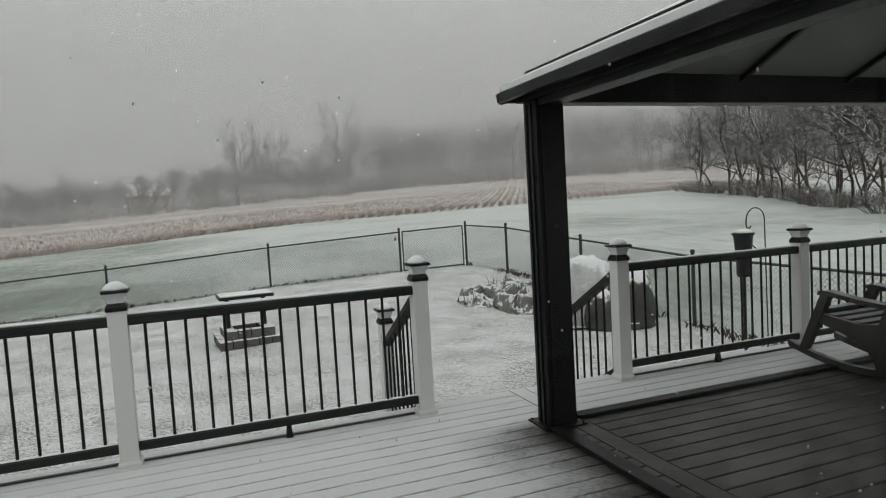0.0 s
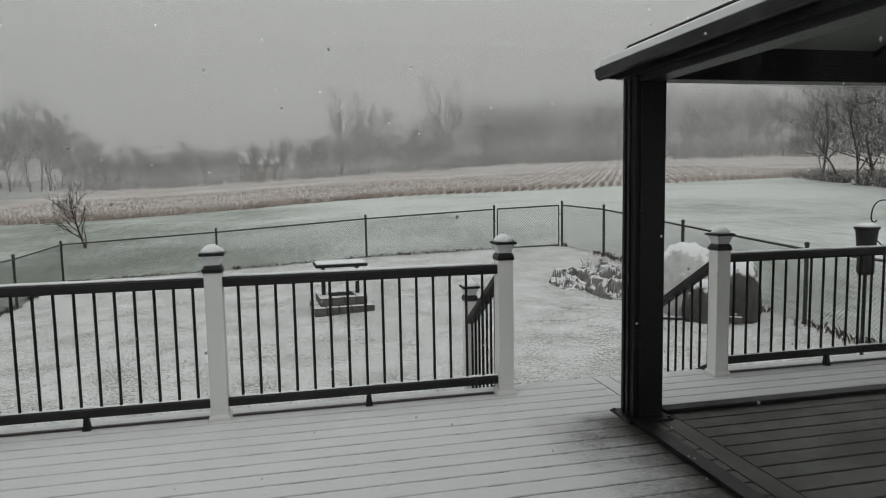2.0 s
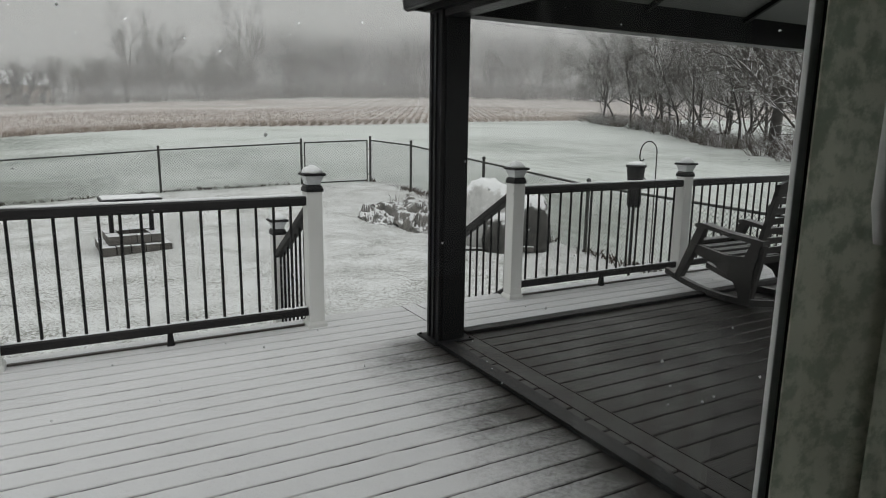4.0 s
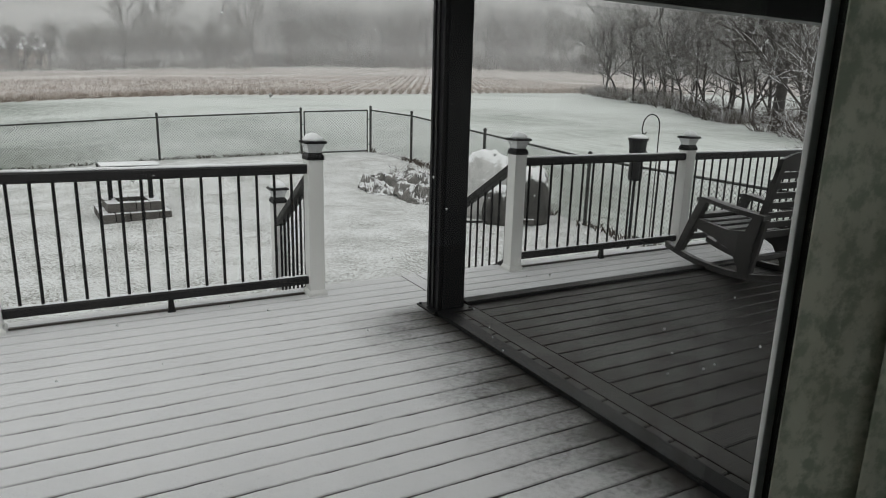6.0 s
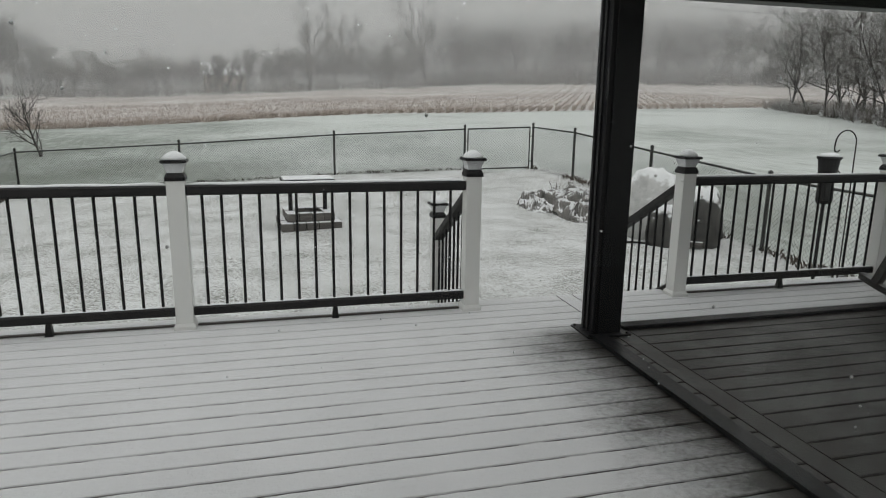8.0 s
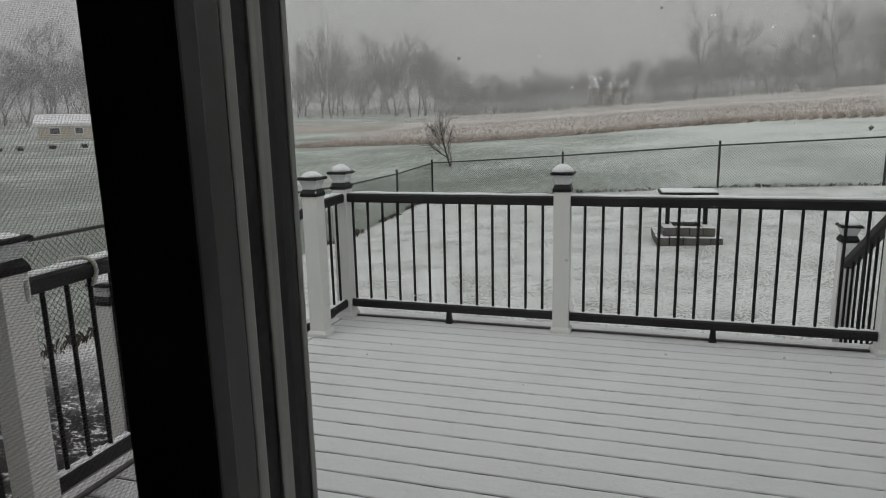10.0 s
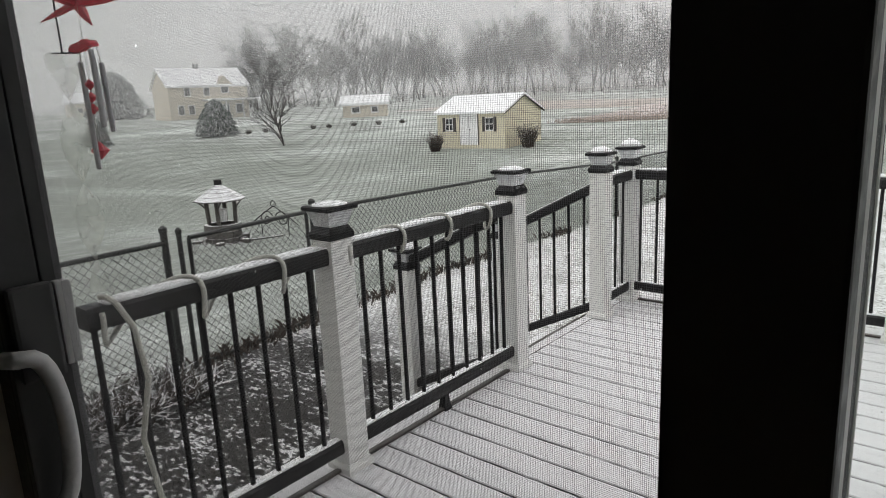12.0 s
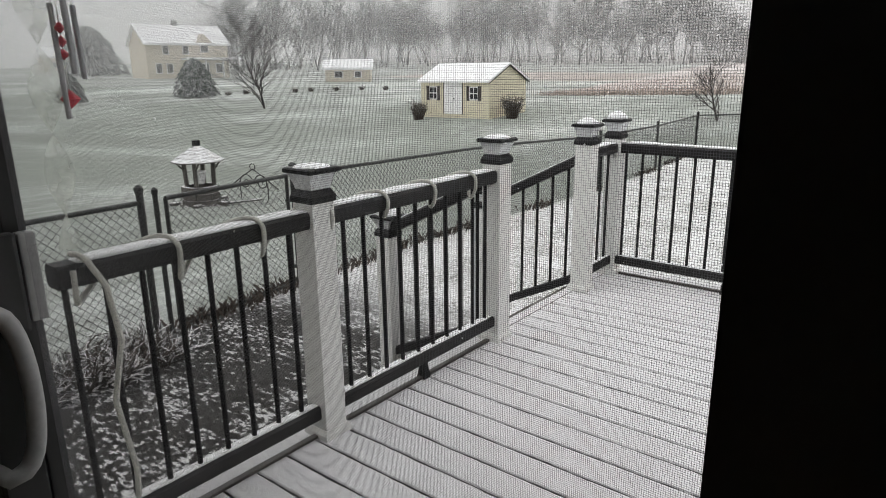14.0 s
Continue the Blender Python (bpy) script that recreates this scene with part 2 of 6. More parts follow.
def deck_board():
    """Wet brown composite boards; snow lies where the gazebo roof does not keep it off, thinning towards its edge."""
    m, nt, bsdf, _ = nodes_of("deck_board")
    pos = coords(nt, "World")
    sep = nt.nodes.new("ShaderNodeSeparateXYZ")
    nt.links.new(pos, sep.inputs["Vector"])
    grain = noise_of(nt, coords(nt, "World", (1.2, 22, 8)), 6, 5)
    info = nt.nodes.new("ShaderNodeObjectInfo")
    wood = blend(nt, span(nt, grain, 0.3, 0.7), (0.016, 0.0145, 0.0125), (0.031, 0.027, 0.024))
    wood = blend(nt, calc(nt, "MULTIPLY", info.outputs["Random"], 0.35), wood, (0.031, 0.029, 0.027))
    fleck = noise_of(nt, pos, 38, 5, 0.7)
    broad = noise_of(nt, pos, 2.2, 3)
    # distance into the sheltered rectangle, positive inside
    dx = calc(nt, "SUBTRACT", sep.outputs["X"], 2.05)
    dy = calc(nt, "SUBTRACT", 3.72, sep.outputs["Y"])
    inside = calc(nt, "MINIMUM", dx, calc(nt, "MULTIPLY", dy, 2.5))
    inside = calc(nt, "ADD", inside, calc(nt, "MULTIPLY", calc(nt, "SUBTRACT", fleck, 0.5), 0.60))
    inside = calc(nt, "ADD", inside, calc(nt, "MULTIPLY", calc(nt, "SUBTRACT", broad, 0.5), 0.7))
    thin = span(nt, inside, -0.50, 0.20, 1.0, 0.0)
    bare = span(nt, sep.outputs["X"], 2.24, 2.28)
    bare = calc(nt, "MULTIPLY", bare, span(nt, sep.outputs["Y"], 3.72, 3.80, 1.0, 0.0))
    thin = calc(nt, "MULTIPLY", thin, calc(nt, "SUBTRACT", 1.0, bare))
    holes = span(nt, calc(nt, "ADD", fleck, calc(nt, "MULTIPLY", broad, 0.25)), 0.40, 0.56, 0.78, 1.0)
    geo = nt.nodes.new("ShaderNodeNewGeometry")
    facing = nt.nodes.new("ShaderNodeSeparateXYZ")
    nt.links.new(geo.outputs["Normal"], facing.inputs["Vector"])
    cover = calc(nt, "MULTIPLY", calc(nt, "MULTIPLY", thin, holes), span(nt, facing.outputs["Z"], 0.5, 0.85, 0.22, 1.0))
    snowc = blend(nt, broad, (0.64, 0.64, 0.65), (0.74, 0.74, 0.75))
    col = blend(nt, cover, wood, snowc)
    nt.links.new(col, bsdf.inputs["Base Color"])
    wet = span(nt, broad, 0.35, 0.65, 0.30, 0.50)
    rv = calc(nt, "ADD", wet, calc(nt, "MULTIPLY", cover, 0.5), clamp=True)
    nt.links.new(rv, bsdf.inputs["Roughness"])
    lumps = noise_of(nt, pos, 26, 4, 0.6)
    bumped(nt, bsdf, calc(nt, "ADD", calc(nt, "MULTIPLY", grain, 0.3), calc(nt, "MULTIPLY", cover, calc(nt, "ADD", lumps, 0.5))), 0.55, 0.012)
    return m


def ground_cover():
    """Snowy yard, green-grey lawn under thin snow, a harvested corn field in rows, and bare soil beside the deck."""
    m, nt, bsdf, _ = nodes_of("winter_ground")
    pos = coords(nt, "World")
    sep = nt.nodes.new("ShaderNodeSeparateXYZ")
    nt.links.new(pos, sep.inputs["Vector"])
    X, Y = sep.outputs["X"], sep.outputs["Y"]
    fine = noise_of(nt, pos, 14, 6, 0.7)
    mid = noise_of(nt, pos, 1.3, 4)
    broad = noise_of(nt, pos, 0.12, 3)
    # lawn outside the fence
    grass = blend(nt, mid, (0.105, 0.128, 0.100), (0.20, 0.220, 0.183))
    blades = noise_of(nt, coords(nt, "World", (1.5, 0.26, 1.0)), 3.6, 7, 0.78)
    showing = calc(nt, "ADD", calc(nt, "MULTIPLY", blades, 0.55), calc(nt, "MULTIPLY", broad, 0.45))
    near_lawn = calc(nt, "ADD", span(nt, Y, 8, 50, -0.03, 0.04), span(nt, X, -9, 7, -0.07, 0.07))
    lawn = blend(nt, span(nt, calc(nt, "ADD", showing, near_lawn), 0.36, 0.64, 0.15, 0.92), grass, (0.66, 0.69, 0.67))
    # yard inside the fence
    specks = noise_of(nt, pos, 34, 6, 0.78)
    yard = blend(nt, span(nt, calc(nt, "ADD", specks, calc(nt, "MULTIPLY", calc(nt, "SUBTRACT", mid, 0.5), 0.22)), 0.41, 0.53, 0.08, 1.0), (0.14, 0.14, 0.115), (0.74, 0.75, 0.75))
    wob = calc(nt, "MULTIPLY", calc(nt, "SUBTRACT", fine, 0.5), 0.5)
    back = calc(nt, "ADD", calc(nt, "MULTIPLY", X, -0.297), 19.83)
    in_yard = span(nt, calc(nt, "ADD", calc(nt, "SUBTRACT", back, Y), wob), -0.15, 0.15)
    in_yard = calc(nt, "MULTIPLY", in_yard, span(nt, calc(nt, "ADD", X, calc(nt, "ADD", wob, calc(nt, "MULTIPLY", Y, 0.086))), -5.1, -4.8))
    in_yard = calc(nt, "MULTIPLY", in_yard, span(nt, calc(nt, "ADD", X, wob), 7.9, 8.2, 1.0, 0.0))
    col = blend(nt, in_yard, lawn, yard)
    # soil and dead leaves beside the deck
    soil_mask = calc(nt, "MULTIPLY", span(nt, calc(nt, "ADD", X, wob), -5.6, -5.0), span(nt, X, -1.9, -1.6, 1.0, 0.0))
    soil_mask = calc(nt, "MULTIPLY", soil_mask, span(nt, calc(nt, "ADD", Y, calc(nt, "MULTIPLY", mid, 1.4)), 4.3, 6.0, 1.0, 0.0))
    clods = noise_of(nt, coords(nt, "World", (1.0, 1.7, 1.0)), 16, 5, 0.66)
    soil = blend(nt, span(nt, calc(nt, "ADD", clods, calc(nt, "MULTIPLY", calc(nt, "SUBTRACT", mid, 0.5), 0.45)), 0.53, 0.62), (0.022, 0.021, 0.019), (0.58, 0.59, 0.59))
    col = blend(nt, soil_mask, col, soil)
    # corn field
    edge = span(nt, X, -14.0, 10.0, 50.0, 57.0)
    into = calc(nt, "SUBTRACT", Y, edge)
    into = calc(nt, "ADD", into, calc(nt, "MULTIPLY", calc(nt, "SUBTRACT", mid, 0.5), 2.0))
    left = calc(nt, "ADD", X, calc(nt, "MULTIPLY", Y, 0.15))
    fieldm = calc(nt, "MULTIPLY", span(nt, into, -0.6, 0.6), span(nt, left, -22.5, -20.5))
    farm = span(nt, calc(nt, "ADD", Y, calc(nt, "MULTIPLY", calc(nt, "SUBTRACT", broad, 0.5), 12.0)), 138, 146, 1.0, 0.0)
    fieldm = calc(nt, "MULTIPLY", fieldm, farm)
    floor_c = blend(nt, span(nt, mid, 0.35, 0.6), (0.13, 0.11, 0.095), (0.50, 0.50, 0.49))
    col = blend(nt, calc(nt, "MULTIPLY", calc(nt, "SUBTRACT", 1.0, farm), 0.85), col, floor_c)
    rowv = nt.nodes.new("ShaderNodeTexWave")
    rowv.wave_type, rowv.bands_direction = "BANDS", "X"
    rmap = nt.nodes.new("ShaderNodeMapping")
    rmap.inputs["Rotation"].default_value = (0, 0, radians(28))
    nt.links.new(pos, rmap.inputs["Vector"])
    nt.links.new(rmap.outputs["Vector"], rowv.inputs["Vector"])
    rowv.inputs["Scale"].default_value = 0.17
    rowv.inputs["Distortion"].default_value = 3.5
    rowv.inputs["Detail"].default_value = 3.0
    rowv.inputs["Detail Scale"].default_value = 1.5
    rows_tone = calc(nt, "ADD", calc(nt, "MULTIPLY", rowv.outputs["Fac"], 0.11), calc(nt, "ADD", calc(nt, "MULTIPLY", blades, 0.66), calc(nt, "MULTIPLY", broad, 0.30)))
    stub = blend(nt, span(nt, rows_tone, 0.38, 0.78), (0.37, 0.315, 0.285), (0.76, 0.74, 0.73))
    col = blend(nt, fieldm, col, stub)
    # second, more distant strip of stubble
    strip = calc(nt, "MULTIPLY", span(nt, Y, 74, 77), span(nt, Y, 96, 99, 1.0, 0.0))
    strip = calc(nt, "MULTIPLY", strip, span(nt, left, -22.5, -20.5, 1.0, 0.0))
    strip = calc(nt, "MULTIPLY", strip, span(nt, X, -75, -70))
    col = blend(nt, calc(nt, "MULTIPLY", strip, 0.7), col, (0.42, 0.35, 0.31))
    nt.links.new(col, bsdf.inputs["Base Color"])
    bsdf.inputs["Roughness"].default_value = 0.95
    bumped(nt, bsdf, fine, 0.5, 0.03)
    return m


M_blind = blind_fabric()
M_pane = clear_pane()
M_film = film_ribbon()
M_deck = deck_board()
M_ground = ground_cover()


# ---- helpers for building ----
def put(bm, name, mat, parent=None, smooth=False):
    me = bpy.data.meshes.new(name)
    if smooth:
        for fc in bm.faces:
            fc.smooth = True
    bm.to_mesh(me)
    bm.free()
    me.materials.append(mat)
    ob = new(name, me)
    if parent is not None:
        ob.parent = parent
    return ob


def part(name, bm, mat, parent, label="", smooth=False):
    ob = put(bm, name, mat, parent, smooth)
    if label:
        ob["label"] = label
    return ob


def from_lists(name, vs, fs, mat, parent=None, smooth=False):
    me = bpy.data.meshes.new(name)
    me.from_pydata(vs, [], fs)
    me.materials.append(mat)
    if smooth:
        me.shade_smooth()
    ob = new(name, me)
    if parent is not None:
        ob.parent = parent
    return ob


def thing(name, at, label, category, group="", turn=0.0, kind=""):
    e = new(name)
    e.matrix_basis = pose(*at, 0, 0, turn)
    e.empty_display_size = 0.1
    return tagged(e, label, category, group, kind)


def box(bm, x0, x1, y0, y1, z0, z1, bevel=0.0):
    r = bmesh.ops.create_cube(bm, size=1.0, matrix=Matrix.Translation(((x0 + x1) / 2, (y0 + y1) / 2, (z0 + z1) / 2)) @ Matrix.Diagonal((x1 - x0, y1 - y0, z1 - z0, 1)))
    if bevel:
        es = list({e for v in r["verts"] for e in v.link_edges})
        bmesh.ops.bevel(bm, geom=es, offset=bevel, segments=2, affect="EDGES", profile=0.6)
    return bm


def boxed(*a, bevel=0.0):
    return box(bmesh.new(), *a, bevel=bevel)


def loft(bm, rings, caps=True, closed=True):
    """Skin rings of equally many points."""
    vr = [[bm.verts.new(q) for q in ring] for ring in rings]
    n = len(vr[0])
    for a, b in zip(vr, vr[1:]):
        for i in range(n if closed else n - 1):
            j = (i + 1) % n
            bm.faces.new((a[i], a[j], b[j], b[i]))
    if caps and closed:
        bm.faces.new(vr[0][::-1])
        bm.faces.new(vr[-1])
    return bm


def square_ring(h, z, x=0.0, y=0.0):
    return [(x - h, y - h, z), (x + h, y - h, z), (x + h, y + h, z), (x - h, y + h, z)]


def round_ring(r, z, n=16, x=0.0, y=0.0):
    return [(x + r * math.cos(6.28318 * i / n), y + r * math.sin(6.28318 * i / n), z) for i in range(n)]


def tube(bm, pts, radii, n=6):
    """A tube along a polyline; radii is a number or one for each point."""
    pts = [Vector(q) for q in pts]
    if isinstance(radii, (int, float)):
        radii = [radii] * len(pts)
    rings = []
    side = None
    for i, q in enumerate(pts):
        d = (pts[min(i + 1, len(pts) - 1)] - pts[max(i - 1, 0)]).normalized()
        if side is None:
            side = d.orthogonal().normalized()
        side = (side - d * side.dot(d)).normalized()
        up = d.cross(side)
        rings.append([tuple(q + (side * math.cos(6.28318 * k / n) + up * math.sin(6.28318 * k / n)) * radii[i]) for k in range(n)])
    return loft(bm, rings)


def prism(bm, outline, axis, a, b):
    """Extrude a flat outline (pairs) along axis x, y or z from a to b."""
    def pt(u, v, w):
        return {"x": (w, u, v), "y": (u, w, v), "z": (u, v, w)}[axis]
    return loft(bm, [[pt(u, v, a) for u, v in outline], [pt(u, v, b) for u, v in outline]])


def sstep(v, a, b):
    t = min(1.0, max(0.0, (v - a) / (b - a)))
    return t * t * (3 - 2 * t)


def ground_z(x, y):
    """Height of the land: a level yard that climbs gently to a field and a wooded hill."""
    g = -0.78 - 0.05 * sstep(y, 8, 20)
    g += 0.034 * ((y - 25) + math.sqrt((y - 25) ** 2 + 16)) / 2 if y > -20 else 0.0
    if x > 0:
        k = 0.075 - 0.045 * sstep(y, 18, 57) + 0.028 * sstep(y, 60, 170)
        reach = 12 + 98 * sstep(y, 25, 80)
        lean = reach * math.tanh(x / reach) * k
    else:
        k = 0.080 - 0.030 * sstep(y, 20, 50) + 0.012 * sstep(y, 60, 160)
        reach = 12 + 18 * sstep(y, 25, 80)
        lean = reach * math.tanh(x / reach) * k
    g += lean * sstep(y, 4, 16)
    if x < -30:
        g += 0.020 * (-30 - x)
    g += 0.09 * max(0.0, y - 150) * sstep(x + 0.10 * y, 55, 150)
    g -= 0.24 * math.exp(-((x - 8.5) ** 2 + (y - 10.5) ** 2) / 26)
    return min(g, 60.0)


# ---- land and distance ----
def build_ground():
    vs, fs = [(0.0, 3.0, ground_z(0, 3))], []
    rings, n = [], 300
    r, step = 0.0, 0.5
    while r < 1500:
        r += step
        step = max(0.5, r * 0.045)
        rings.append(r)
    for r in rings:
        for k in range(n):
            a = 6.2831853 * k / n
            x, y = r * math.sin(a), 3 + r * math.cos(a)
            rough = 0.035 * noise.noise((x * 0.7, y * 0.7, 0)) + 0.10 * noise.noise((x * 0.08, y * 0.08, 5)) * min(1, r / 20)
            vs.append((x, y, ground_z(x, y) + rough))
    fs += [(0, 1 + (k + 1) % n, 1 + k) for k in range(n)]
    for i in range(len(rings) - 1):
        for k in range(n):
            a, b = 1 + i * n + k, 1 + i * n + (k + 1) % n
            fs.append((a, b, b + n, a + n))
    fs = [f[::-1] for f in fs]
    g = from_lists("ground", vs, fs, M_ground, smooth=True)
    tagged(g, "snow-dusted yard, lawn and harvested corn field", "ground", kind="structure")


build_ground()


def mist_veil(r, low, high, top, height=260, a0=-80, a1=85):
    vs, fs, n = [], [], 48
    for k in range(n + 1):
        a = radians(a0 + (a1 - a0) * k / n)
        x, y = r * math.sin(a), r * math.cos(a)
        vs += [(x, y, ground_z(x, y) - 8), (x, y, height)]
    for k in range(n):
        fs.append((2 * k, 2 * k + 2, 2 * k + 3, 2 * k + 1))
    ob = from_lists("backdrop_haze_sheet", vs, fs, mist("haze_sheet", low, high, top))
    tagged(ob, "pale see-through sheet standing in for haze of mist and falling snow", "mist", kind="structure")


# pale arcs added one behind another to imitate haze growing with distance
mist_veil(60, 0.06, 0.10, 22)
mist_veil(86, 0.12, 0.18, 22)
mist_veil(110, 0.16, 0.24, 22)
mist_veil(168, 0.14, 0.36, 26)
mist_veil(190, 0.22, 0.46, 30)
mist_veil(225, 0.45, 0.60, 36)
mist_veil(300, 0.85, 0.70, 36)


def corn_stubble():
    rnd = random.Random(5)
    vs, fs = [], []
    u = Vector((math.sin(radians(28)), math.cos(radians(28)), 0))
    w = Vector((u.y, -u.x, 0))
    for _ in range(30000):
        x = rnd.uniform(-30, 64)
        e = 50.0 + 7.0 * sstep(x, -14, 10)
        y = e + 42 * rnd.random() ** 2.6 + rnd.uniform(-0.5, 0.3)
        if x + 0.15 * y < -21.5 + rnd.uniform(-1, 1):
            continue
        q = Vector((x, y, 0))
        lane = round(q.dot(w) / 0.76) * 0.76
        q += w * (lane - q.dot(w) + rnd.gauss(0, 0.05))
        x, y = q.x, q.y
        z = ground_z(x, y)
        h = rnd.uniform(0.12, 0.42) * (1.5 if y - e < 1.5 else 1.0)
        lx, ly = rnd.gauss(0, 0.14), rnd.gauss(0, 0.14)
        s = 0.022
        i = len(vs)
        a = rnd.random() * 6.28
        for k in range(3):
            vs.append((x + s * math.cos(a + 2.09 * k), y + s * math.sin(a + 2.09 * k), z - 0.03))
        vs.append((x + lx, y + ly, z + h))
        fs += [(i, i + 1, i + 3), (i + 1, i + 2, i + 3), (i + 2, i, i + 3)]
        if rnd.random() < 0.5:
            b = rnd.random() * 6.28
            j = len(vs)
            vs += [(x, y, z + h * 0.3), (x + 0.16 * math.cos(b), y + 0.16 * math.sin(b), z + h * 0.5), (x + 0.30 * math.cos(b), y + 0.30 * math.sin(b), z + 0.06), (x + 0.16 * math.cos(b + .25), y + 0.16 * math.sin(b + .25), z + h * 0.42)]
            fs.append((j, j + 1, j + 2, j + 3))
    ob = from_lists("corn_stubble", vs, fs, M_stalk)
    tagged(ob, "cut tan corn stalks standing in snowy rows", "corn stubble", kind="stuff")


corn_stubble()


# ---- bare trees ----
def grow(seed, height, lean=0.12, levels=4, spread=0.55, kids=(6, 5, 4, 3), trunk_r=None, low=0.35, sides=(7, 5, 4, 3, 3), gnarl=0.10, rmin=0.004):
    """Lists of vertices and faces for the limbs (trunk and main forks) and the twigs of a leafless tree."""
    rnd = random.Random(seed)
    sets = [([], []), ([], [])]

    def limb(start, way, length, r, level):
        vs, fs = sets[0 if level < 1 else 1]
        segs = (7, 5, 4, 3, 2)[level]
        n = sides[level]
        pts, q, d = [Vector(start)], Vector(start), Vector(way).normalized()
        for i in range(segs):
            d = (d + Vector((rnd.gauss(0, gnarl), rnd.gauss(0, gnarl), rnd.gauss(0.04, gnarl * 0.6)))).normalized()
            q = q + d * (length / segs)
            pts.append(q.copy())
        base = len(vs)
        for i, p in enumerate(pts):
            dd = (pts[min(i + 1, segs)] - pts[max(i - 1, 0)]).normalized()
            s = dd.orthogonal().normalized()
            t = dd.cross(s)
            rr = r * (1 - 0.82 * i / segs)
            vs.extend(tuple(p + (s * math.cos(6.2832 * k / n) + t * math.sin(6.2832 * k / n)) * rr) for k in range(n))
        for i in range(segs):
            for k in range(n):
                a, b = base + i * n + k, base + i * n + (k + 1) % n
                fs.append((a, b, b + n, a + n))
        if level + 1 >= levels:
            return
        for c in range(kids[level]):
            f = rnd.uniform(low if level == 0 else 0.25, 1.0)
            k = min(int(f * segs), segs - 1)
            p = pts[k].lerp(pts[k + 1], f * segs - k)
            dd = (pts[k + 1] - pts[k]).normalized()
            a = rnd.random() * 6.2832
            out = (dd.orthogonal().normalized() * math.cos(a) + dd.cross(dd.orthogonal().normalized()) * math.sin(a))
            way2 = dd * (1 - spread) + out * spread + Vector((0, 0, 0.15))
            limb(p, way2, length * rnd.uniform(0.38, 0.62) * (1.15 - 0.4 * f), r * (1 - 0.75 * f) * 0.6 + rmin, level + 1)

    limb((0, 0, -0.3), (rnd.gauss(0, lean), rnd.gauss(0, lean), 1), height * 0.92, trunk_r or height * 0.016, 0)
    return sets


def bare_tree(seed, height, mats, label, group, **kw):
    (tv, tf), (cv, cf) = grow(seed, height, **kw)
    e = thing("bare_tree", (0, 0, -50), label, "tree", group)
    from_lists("trunk", tv, tf, mats[0], e, True)
    from_lists("crown", cv, cf, mats[1], e)
    return e


def shrub_mesh(seed, h, stems, spread):
    """Many thin forking stems from one root."""
    rnd = random.Random(seed)
    vs, fs = [], []

    def stick(p, d, length, r, level):
        q = p + d * length * 0.5 + Vector((rnd.gauss(0, 0.05), rnd.gauss(0, 0.05), 0.02)) * length
        e = p + d * length + Vector((rnd.gauss(0, 0.12), rnd.gauss(0, 0.12), rnd.gauss(0, 0.08))) * length
        i = len(vs)
        s = d.orthogonal().normalized()
        t = d.cross(s)
        for c, rr in ((p, r), (q, r * 0.75), (e, r * 0.35)):
            vs.extend(tuple(c + (s * math.cos(2.094 * k) + t * math.sin(2.094 * k)) * rr) for k in range(3))
        for j in (0, 3):
            for k in range(3):
                a, b = i + j + k, i + j + (k + 1) % 3
                fs.append((a, b, b + 3, a + 3))
        if level:
            for _ in range(3):
                dd = (d + Vector((rnd.gauss(0, 0.5), rnd.gauss(0, 0.5), rnd.gauss(0.1, 0.35)))).normalized()
                stick(p.lerp(e, rnd.uniform(0.35, 0.95)), dd, length * rnd.uniform(0.35, 0.6), r * 0.55, level - 1)

    for _ in range(stems):
        a, o = rnd.random() * 6.283, rnd.random() * 0.25 * h
        d = Vector((math.cos(a) * rnd.uniform(0.1, spread), math.sin(a) * rnd.uniform(0.1, spread), 1)).normalized()
        stick(Vector((o * math.cos(a), o * math.sin(a), -0.1)), d, h * rnd.uniform(0.5, 0.9), 0.012 + 0.006 * h * 0.5, 2)
    return vs, fs


def polar(azimuth, r):
    x, y = r * math.sin(radians(azimuth)), r * math.cos(radians(azimuth))
    return x, y, ground_z(x, y)


def joined_woods(name, kinds, spots, mat, label, category):
    """Very many far plants as one mesh: kinds are (vertices, quads) lists, spots are (kind, matrix) pairs."""
    cos, quads, n = [], [], 0
    for k, m in spots:
        vs, fs = kinds[k]
        m = np.array(m)
        cos.append(vs @ m[:3, :3].T + m[:3, 3])
        quads.append(fs + n)
        n += len(vs)
    cos, quads = np.concatenate(cos), np.concatenate(quads)
    me = bpy.data.meshes.new(name)
    me.vertices.add(len(cos))
    me.vertices.foreach_set("co", cos.astype(np.float32).ravel())
    me.loops.add(quads.size)
    me.loops.foreach_set("vertex_index", quads.astype(np.int32).ravel())
    me.polygons.add(len(quads))
    me.polygons.foreach_set("loop_start", np.arange(0, quads.size, 4, dtype=np.int32))
    me.update(calc_edges=True)
    me.materials.append(mat)
    tagged(new(name, me), label, category, kind="stuff")


